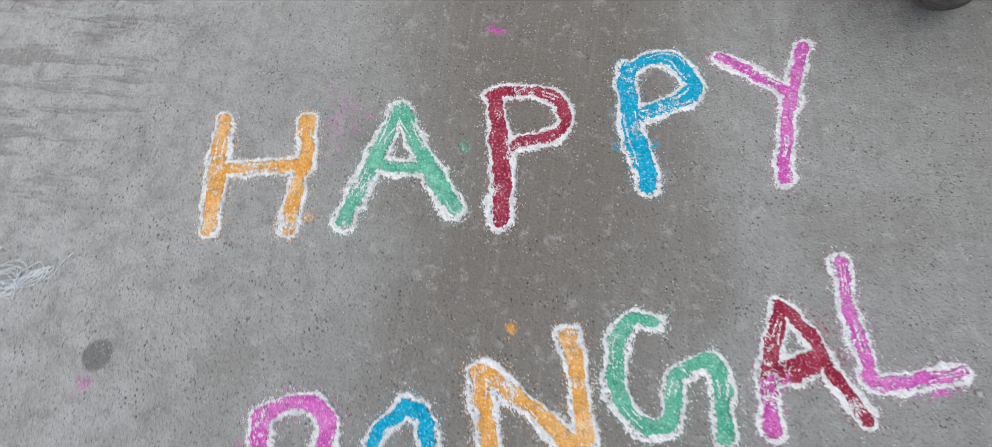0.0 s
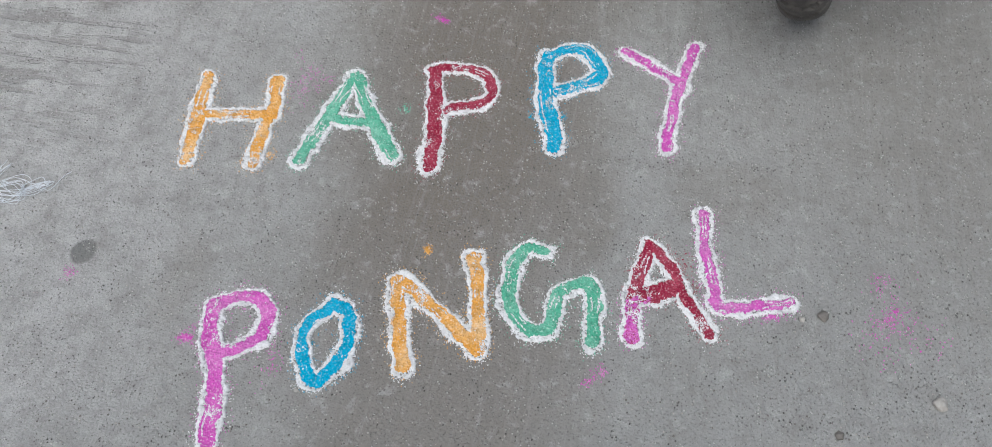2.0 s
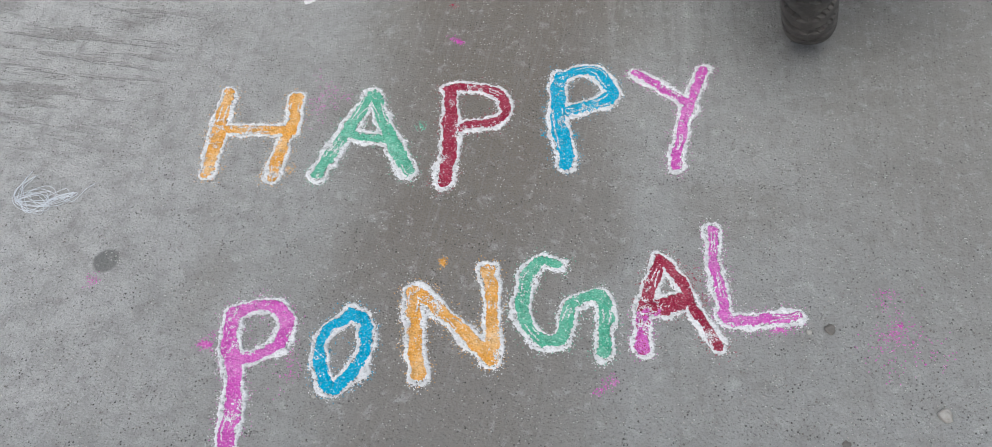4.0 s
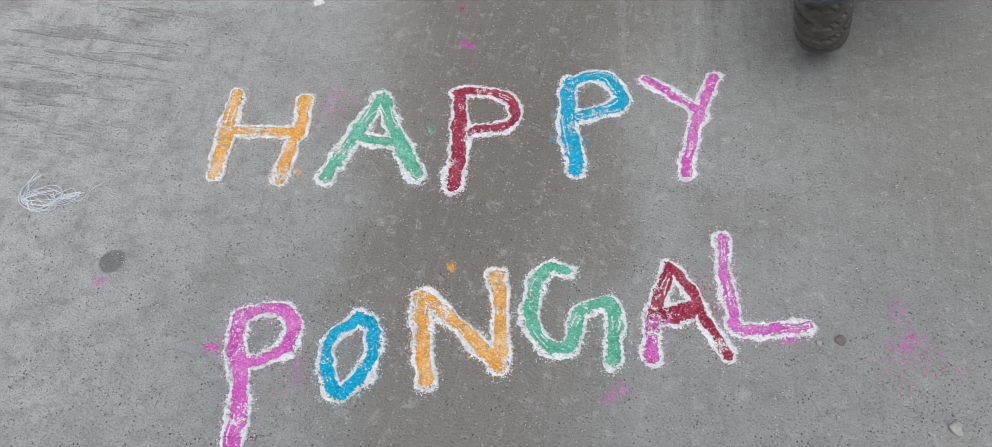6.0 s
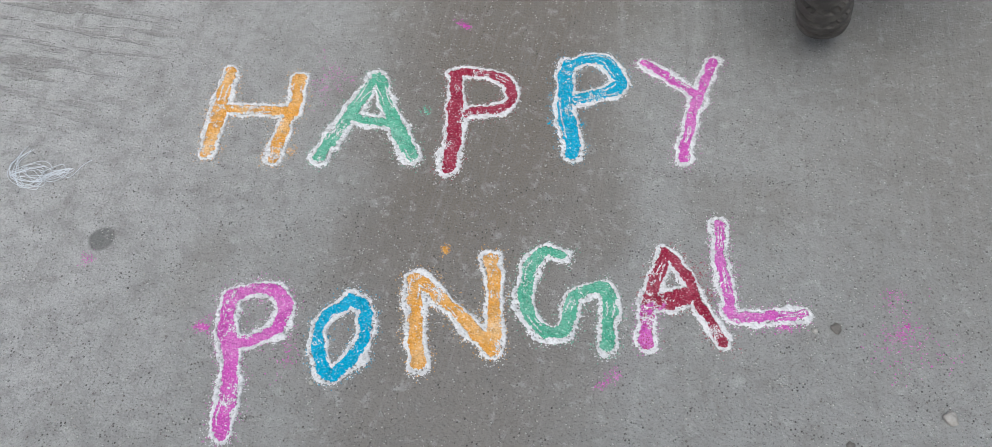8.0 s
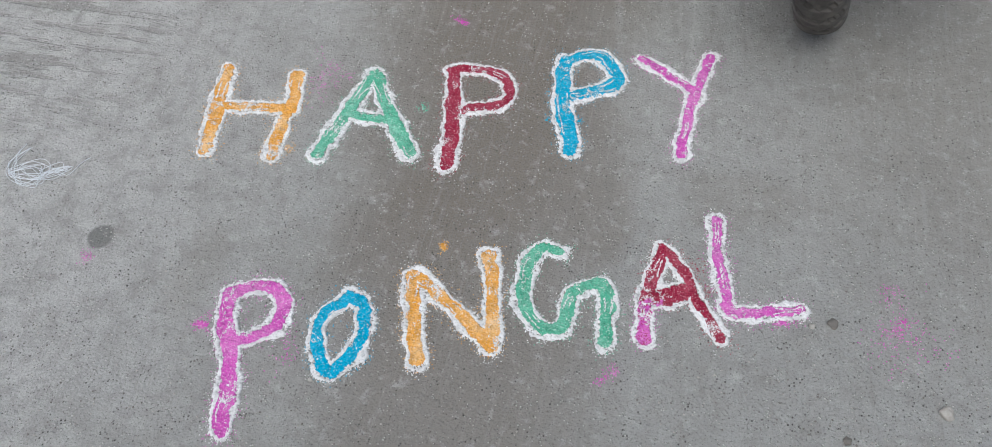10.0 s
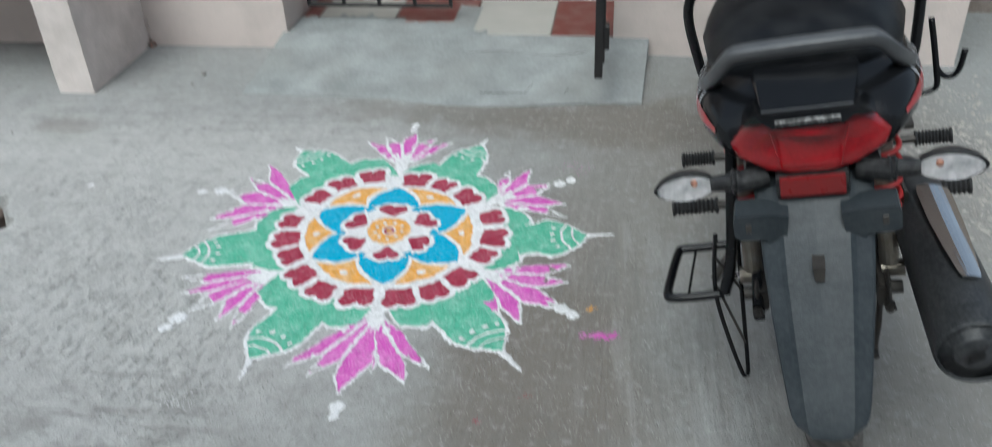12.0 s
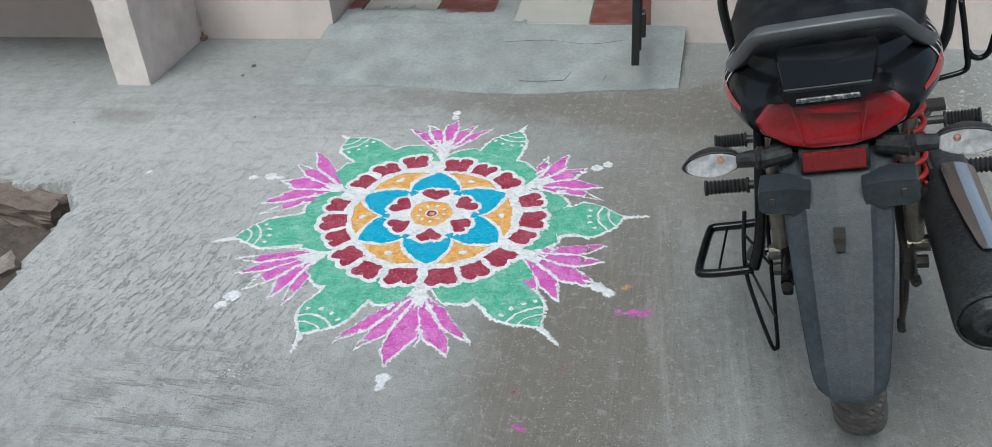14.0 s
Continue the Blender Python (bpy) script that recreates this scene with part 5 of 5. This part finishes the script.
part("badge_bar", box(bmesh.new(), (-0.041, -0.3075, 0.7625), (0.041, -0.3035, 0.7695), 0.001), STICKER_DULL, bike, "pale badge bar")


def band(bm, path, up_half, out_half):
    """A flat-sided rail along a path, its section upright."""
    P = [Vector(p) for p in path]
    rings = []
    for i, p in enumerate(P):
        d = (P[min(i + 1, len(P) - 1)] - P[max(i - 1, 0)]).normalized()
        up = Vector((0, -0.25, 1))
        up = (up - d * up.dot(d)).normalized()
        w = d.cross(up)
        f = up_half[i] if isinstance(up_half, list) else up_half
        rings.append([p + up * f * math.copysign(abs(math.sin(a)) ** 0.4, math.sin(a)) + w * out_half * math.copysign(abs(math.cos(a)) ** 0.4, math.cos(a)) for a in [math.tau * k / 14 for k in range(14)]])
    return loft(bm, rings)


half = [(0.143, -0.10, 0.745), (0.137, -0.14, 0.762), (0.122, -0.175, 0.787), (0.106, -0.191, 0.811), (0.094, -0.199, 0.8235), (0.082, -0.203, 0.828), (0.03, -0.208, 0.831)]
path = smooth_path(mirror_x(half) + half[::-1], 5)
part("grab_rail", band(bmesh.new(), path, 0.0105, 0.011), SILVER_GREY, bike, "grey painted alloy grab rail", smooth=True)

# seat in two levels
seat_sections = [(-0.165, 0.778, 0.085, 0.024), (-0.145, 0.782, 0.105, 0.036), (-0.09, 0.783, 0.137, 0.048), (0.0, 0.782, 0.15, 0.054), (0.08, 0.782, 0.147, 0.058), (0.13, 0.782, 0.138, 0.058), (0.165, 0.768, 0.124, 0.05), (0.2, 0.753, 0.116, 0.042), (0.3, 0.745, 0.11, 0.04), (0.4, 0.752, 0.1, 0.042), (0.5, 0.768, 0.082, 0.05), (0.54, 0.775, 0.07, 0.05)]
part("seat", loft(bmesh.new(), [rounded(0, y, cz, w, h, 36, 3.6, 0.8) for y, cz, w, h in seat_sections]), SEAT_VINYL, bike, "black vinyl two-level seat", smooth=True)
tank = [(0.5, 0.80, 0.08, 0.07), (0.56, 0.82, 0.11, 0.1), (0.66, 0.835, 0.135, 0.12), (0.78, 0.84, 0.145, 0.125), (0.9, 0.835, 0.13, 0.115), (0.98, 0.82, 0.09, 0.085)]
part("fuel_tank", loft(bmesh.new(), [rounded(0, y, cz, w, h, 28, 2.5, 0.8) for y, cz, w, h in tank]), GLOSS_BLACK, bike, "gloss black fuel tank", smooth=True)
for sx in (-1, 1):
    part("side_panel", loft(bmesh.new(), [[(sx * (0.1 + b), y, z) for y, z in ((0.08, 0.62), (0.3, 0.64), (0.42, 0.62), (0.38, 0.45), (0.2, 0.43))] for b in (0.0, 0.02, 0.026)]), GLOSS_BLACK, bike)
    part("swing_arm", band(bmesh.new(), [(sx * 0.092, 0.5, 0.345), (sx * 0.095, 0.2, 0.325), (sx * 0.1, -0.075, 0.303)], 0.021, 0.011), DARK_STEEL, bike)
    part("axle_plate", box(bmesh.new(), (sx * 0.108 - 0.004, -0.085, 0.27), (sx * 0.108 + 0.004, 0.03, 0.335), 0.004), DARK_STEEL, bike)
    part("axle_nut", tube(bmesh.new(), [(sx * 0.1, -0.05, 0.305), (sx * 0.132, -0.05, 0.305)], 0.012, 6), DARK_STEEL, bike)
    part("chain_adjuster", tube(bmesh.new(), [(sx * 0.108, 0.0, 0.3), (sx * 0.108, -0.105, 0.296)], 0.005, 6), DARK_STEEL, bike)
    part("adjuster_nut", tube(bmesh.new(), [(sx * 0.108, -0.088, 0.2965), (sx * 0.108, -0.1, 0.296)], 0.010, 6), DARK_STEEL, bike)
    # shock absorber
    sh = part("shock_body", tube(bmesh.new(), [(sx * 0.114, -0.02, 0.335), (sx * 0.113, 0.0, 0.45), (sx * 0.112, 0.022, 0.56)], 0.0165, 16), STEEL, bike, "dull brass-grey shock absorber")
    turns, n = 7, 7 * 14
    coil = []
    for k in range(n + 1):
        a, t = math.tau * turns * k / n, k / n
        c = Vector((sx * 0.113, 0.001 + 0.033 * t, 0.432 + 0.2 * t))
        coil.append(c + Vector((0.0255 * math.cos(a), 0.0255 * math.sin(a), 0)))
    part("spring", tube(bmesh.new(), coil, 0.0048, 8), SPRING_RED, sh, "red coil spring", smooth=True)
    part("spring_cup", tube(bmesh.new(), [(sx * 0.1135, -0.003, 0.418), (sx * 0.1135, 0.0, 0.432)], 0.028, 20), BLACK_PLASTIC, sh)
    part("shock_eye", tube(bmesh.new(), [(sx * 0.1, -0.022, 0.325), (sx * 0.138, -0.022, 0.325)], 0.0155, 14), STEEL, sh)
    part("cap_nut", tube(bmesh.new(), [(sx * 0.138, -0.022, 0.325), (sx * 0.15, -0.022, 0.325), (sx * 0.157, -0.022, 0.325)], [0.0085, 0.0085, 0.004], 10), CHROME, sh)
    # turn signal on its stalk
    yz = (-0.275, 0.664)
    stalk = part("signal_stalk", tube(bmesh.new(), [(sx * 0.06, yz[0] + 0.01, yz[1] + 0.004), (sx * 0.094, yz[0], yz[1] + 0.003), (sx * 0.098, yz[0], yz[1] + 0.003), (sx * 0.101, yz[0], yz[1] + 0.003), (sx * 0.105, yz[0], yz[1] + 0.003), (sx * 0.108, yz[0], yz[1] + 0.003), (sx * 0.136, yz[0], yz[1] + 0.002)], [0.016, 0.016, 0.0185, 0.016, 0.0185, 0.014, 0.011], 12), BLACK_PLASTIC, bike)
    sig = new("turn_signal")
    sig.parent = bike
    sig.matrix_basis = Matrix.Translation((sx * 0.172, yz[0], yz[1])) @ pose(0, 0, 0, -8, 0, sx * -6)
    ring0 = []
    for k in range(24):
        a = math.tau * k / 24
        c, s = math.cos(a), math.sin(a)
        ring0.append((0.044 * math.copysign(abs(c) ** 0.9, c), 0.0185 * math.copysign(abs(s) ** 1.3, s)))
    part("housing", loft(bmesh.new(), [[(x * f, y, z * f + o) for x, z in ring0] for f, y, o in ((0.25, 0.046, 0.004), (0.6, 0.036, 0.004), (0.9, 0.018, 0.003), (1.05, 0.0, 0.001), (1.04, -0.005, 0.001), (0.95, -0.004, 0), (0.8, 0.012, 0))]), BLACK_PLASTIC, sig, "glossy black signal housing", smooth=True)
    part("lens", loft(bmesh.new(), [[(x * f, y, z * f) for x, z in ring0] for f, y in ((0.96, -0.002), (0.95, -0.007), (0.86, -0.013), (0.62, -0.019), (0.3, -0.022))]), CLEAR, sig, "clear faceted signal lens")
    part("cup", loft(bmesh.new(), [[(x * f, y + (0.004 if i % 4 < 2 else 0.0), z * f) for i, (x, z) in enumerate(ring0)] for f, y in ((0.92, -0.0035), (0.74, -0.001), (0.55, 0.003), (0.35, 0.002), (0.15, 0.006))]), MIRROR_CUP, sig)
    bm = bmesh.new()
    bmesh.ops.create_uvsphere(bm, u_segments=14, v_segments=10, radius=0.0048, matrix=Matrix.Translation((sx * -0.012, -0.003, 0.005)))
    part("bulb", bm, AMBER, sig, "amber bulb", smooth=True)
    # foot pegs with rubber ribs
    for y, z, x0, x1 in ((0.15, 0.375, 0.18, 0.268), (0.33, 0.385, 0.195, 0.262)):
        peg = part("foot_peg", tube(bmesh.new(), [(sx * 0.12, y, z), (sx * (x0 + 0.01), y, z)], 0.009, 10), DARK_STEEL, bike)
        pts, rad = [], []
        for k in range(23):
            pts.append((sx * (x0 + (x1 - x0) * k / 22), y, z))
            rad.append(0.0165 if k in (0, 1, 21, 22) else (0.0155 if k % 2 else 0.0118))
        part("rubber", tube(bmesh.new(), pts, rad, 12), PEG_RUBBER, peg, "ribbed black rubber")
    # crash guard
    g = [(0.1, 0.75, 0.56), (0.16, 0.78, 0.613), (0.2, 0.78, 0.624), (0.24, 0.78, 0.603), (0.262, 0.78, 0.545), (0.254, 0.78, 0.44), (0.235, 0.77, 0.36), (0.17, 0.74, 0.29), (0.08, 0.7, 0.26)]
    part("crash_guard", tube(bmesh.new(), smooth_path([(sx * a, b, c) for a, b, c in g], 5), 0.0125, 12), GLOSS_BLACK, bike, "black tubular crash guard", smooth=True)
    # fork leg, turned with the wheel
    part("fork_leg", tube(bmesh.new(), [(sx * 0.08, 1.27, 0.303), (sx * 0.08, 1.12, 0.62), (sx * 0.075, 1.03, 0.85)], [0.024, 0.021, 0.016], 12), DARK_STEEL, bike)
    part("handlebar", tube(bmesh.new(), smooth_path([(0, 0.98, 0.98), (sx * 0.1, 0.98, 1.0), (sx * 0.18, 0.94, 1.04), (sx * 0.36, 0.84, 1.03)], 5), 0.0115, 10), DARK_STEEL, bike)
# frame, engine, electrics under the seat
part("engine", box(bmesh.new(), (-0.11, 0.42, 0.2), (0.11, 0.72, 0.44), 0.03, 3), DARK_STEEL, bike)
part("engine_cylinder", box(bmesh.new(), (-0.06, 0.6, 0.42), (0.06, 0.72, 0.62), 0.01, 2), DARK_STEEL, bike)
part("frame_tube", tube(bmesh.new(), smooth_path([(0, 1.02, 0.86), (0, 0.85, 0.7), (0, 0.72, 0.3), (0, 0.4, 0.24), (0, 0.3, 0.5), (0, 0.0, 0.66)], 4), 0.017, 10), DARK_STEEL, bike)
part("inner_fender", loft(bmesh.new(), [rounded(0, y, cz, w, h, 16, 3.5) for y, cz, w, h in ((-0.25, 0.668, 0.09, 0.03), (-0.15, 0.66, 0.1, 0.035), (0.1, 0.635, 0.1, 0.035), (0.3, 0.55, 0.09, 0.1), (0.42, 0.5, 0.09, 0.12))]), BLACK_PLASTIC, bike)
part("headlamp", loft(bmesh.new(), [rounded(0, y, 0.86, w, w * 0.9, 20, 2.2) for y, w in ((1.02, 0.05), (1.06, 0.09), (1.14, 0.1), (1.15, 0.094))]), GLOSS_BLACK, bike, smooth=True)
part("front_mudguard", loft(bmesh.new(), [[(x * 0.06 - math.sin(radians(36)) * 0.33 * math.cos(a), 1.27 + math.cos(radians(36)) * 0.33 * math.cos(a) + x * 0.03, 0.303 + 0.335 * math.sin(a) - 0.012 * x * x + t) for x, t in ((-1, 0), (-0.5, 0.003), (0, 0.006), (0.5, 0.003), (1, 0), (0.5, -0.001), (0, 0.002), (-0.5, -0.001))] for a in [radians(25 + 14 * k) for k in range(11)]]), GLOSS_BLACK, bike)
part("chain_case", band(bmesh.new(), [(-0.108, 0.46, 0.335), (-0.108, 0.2, 0.33), (-0.108, 0.0, 0.31), (-0.108, -0.09, 0.29)], [0.05, 0.05, 0.045, 0.022], 0.010), GLOSS_BLACK, bike, "black chain case")
# rear brake linkage
part("brake_arm", tube(bmesh.new(), [(0.098, -0.02, 0.27), (0.092, -0.035, 0.21), (0.082, -0.045, 0.165)], [0.006, 0.005, 0.006], 8), DARK_STEEL, bike)
part("brake_nut", tube(bmesh.new(), [(0.082, -0.035, 0.163), (0.082, -0.06, 0.157)], 0.008, 6), DARK_STEEL, bike)
part("brake_rod", tube(bmesh.new(), [(0.082, -0.06, 0.158), (0.1, 0.2, 0.2), (0.13, 0.5, 0.24)], 0.0045, 8), DARK_STEEL, bike)
part("brake_pedal", box(bmesh.new(), (0.172, 0.58, 0.275), (0.222, 0.625, 0.29), 0.004, 2), DARK_STEEL, bike)
part("pedal_arm", tube(bmesh.new(), [(0.13, 0.45, 0.25), (0.16, 0.53, 0.255), (0.19, 0.6, 0.277)], 0.008, 8), DARK_STEEL, bike)

# exhaust
a0, a1 = Vector((0.174, 0.0, 0.4)), Vector((0.199, -0.325, 0.388))
ax = (a1 - a0).normalized()
muff = part("muffler", tube(bmesh.new(), [a0 + ax * s for s in (-0.19, -0.16, -0.1, -0.02, 0.24, 0.315, 0.325, 0.33)], [0.022, 0.034, 0.046, 0.05, 0.0545, 0.0555, 0.054, 0.0515], 36, caps=False), MUFFLER, bike, "black dusty muffler", smooth=True)
e = a1 + ax * 0.0015
part("end_cap", tube(bmesh.new(), [e + ax * s for s in (-0.001, 0.001, -0.003, -0.003, 0.004, 0.006, 0.006, -0.012)], [0.0515, 0.047, 0.043, 0.034, 0.029, 0.024, 0.0115, 0.0105], 36), MUFFLER, muff, smooth=True)
part("rim_bead", tube(bmesh.new(), [e + Vector((0.052 * math.cos(k * math.tau / 40), 0, 0.052 * math.sin(k * math.tau / 40))) + Vector((0, -0.157 * 0.052 * math.cos(k * math.tau / 40) * -1, 0)) * 0 for k in range(40)], 0.0032, 8, closed=True), MUFFLER, muff, smooth=True)
part("header_pipe", tube(bmesh.new(), smooth_path([a0 - ax * 0.18, (0.12, 0.3, 0.3), (0.11, 0.6, 0.22), (0.06, 0.78, 0.3), (0.03, 0.72, 0.45)], 5), 0.02, 12), DARK_STEEL, bike, smooth=True)
side_v = ax.cross(Vector((0, 0, 1))).normalized()
upv = side_v.cross(ax)
rings = []
for s, w in ((-0.02, 0.42), (0.0, 0.47), (0.08, 0.45), (0.16, 0.36), (0.22, 0.26), (0.232, 0.2)):
    c = a0 + ax * s
    outer = [c + (upv * math.cos(t) + side_v * -math.sin(t)) * 0.063 for t in [0.25 - w + 2 * w * k / 8 for k in range(9)]]
    inner = [c + (upv * math.cos(t) + side_v * -math.sin(t)) * 0.0605 for t in [0.25 - w + 2 * w * k / 8 for k in range(8, -1, -1)]]
    rings.append(outer + inner)
part("heat_shield", loft(bmesh.new(), rings), CHROME, muff, "chrome heat shield")
part("muffler_bracket", band(bmesh.new(), [(0.11, 0.12, 0.5), (0.135, 0.06, 0.465), (0.145, 0.0, 0.45)], 0.016, 0.004), DARK_STEEL, bike)

# passenger step and wire guard on one side
part("step_loop", tube(bmesh.new(), smooth_path([(-0.165, -0.075, 0.325), (-0.215, -0.08, 0.324), (-0.255, -0.08, 0.324), (-0.266, -0.068, 0.325), (-0.262, 0.0, 0.328), (-0.256, 0.055, 0.33), (-0.247, 0.066, 0.331), (-0.2, 0.068, 0.332), (-0.155, 0.07, 0.335)], 4), 0.0085, 12), GLOSS_BLACK, bike, "black tubular passenger step", smooth=True)
part("step_wire", tube(bmesh.new(), [(-0.228, -0.08, 0.326), (-0.222, 0.067, 0.333)], 0.0025, 8), GLOSS_BLACK, bike)
part("step_hanger", band(bmesh.new(), smooth_path([(-0.165, -0.075, 0.325), (-0.152, -0.062, 0.36), (-0.142, -0.05, 0.42), (-0.132, -0.045, 0.52), (-0.125, -0.03, 0.6)], 4), 0.009, 0.009), GLOSS_BLACK, bike, smooth=True)
wire = [(-0.166, -0.07, 0.448), (-0.176, -0.068, 0.38), (-0.18, -0.068, 0.31), (-0.168, -0.072, 0.22), (-0.152, -0.078, 0.142), (-0.145, -0.078, 0.136), (-0.141, -0.07, 0.15), (-0.139, -0.03, 0.28), (-0.137, 0.0, 0.393)]
part("wire_guard", tube(bmesh.new(), smooth_path(wire, 4), 0.004, 8), GLOSS_BLACK, bike, "black wire clothing guard", smooth=True)
part("guard_wire", tube(bmesh.new(), [(-0.176, -0.068, 0.335), (-0.141, -0.06, 0.2)], 0.0028, 6), DARK_STEEL, bike)
part("guard_wire", tube(bmesh.new(), [(-0.172, -0.07, 0.4), (-0.1385, -0.03, 0.3)], 0.0028, 6), DARK_STEEL, bike)
part("side_stand", tube(bmesh.new(), smooth_path([(-0.1, 0.42, 0.26), (-0.16, 0.38, 0.16), (-0.235, 0.35, 0.055)], 4), 0.0105, 10), DARK_STEEL, bike)
# bent rod with a hook on the other side
part("hook_rod", tube(bmesh.new(), smooth_path([(0.12, 0.46, 0.4), (0.2, 0.49, 0.4), (0.247, 0.5, 0.405), (0.258, 0.5, 0.418), (0.257, 0.5, 0.449), (0.253, 0.5, 0.51), (0.248, 0.5, 0.565)], 5), 0.0062, 10), GLOSS_BLACK, bike, "black bent hook rod", smooth=True)
part("hook", tube(bmesh.new(), smooth_path([(0.257, 0.5, 0.455), (0.267, 0.5, 0.438), (0.283, 0.5, 0.432), (0.299, 0.5, 0.445), (0.311, 0.5, 0.488)], 5), 0.0062, 10), GLOSS_BLACK, bike, smooth=True)
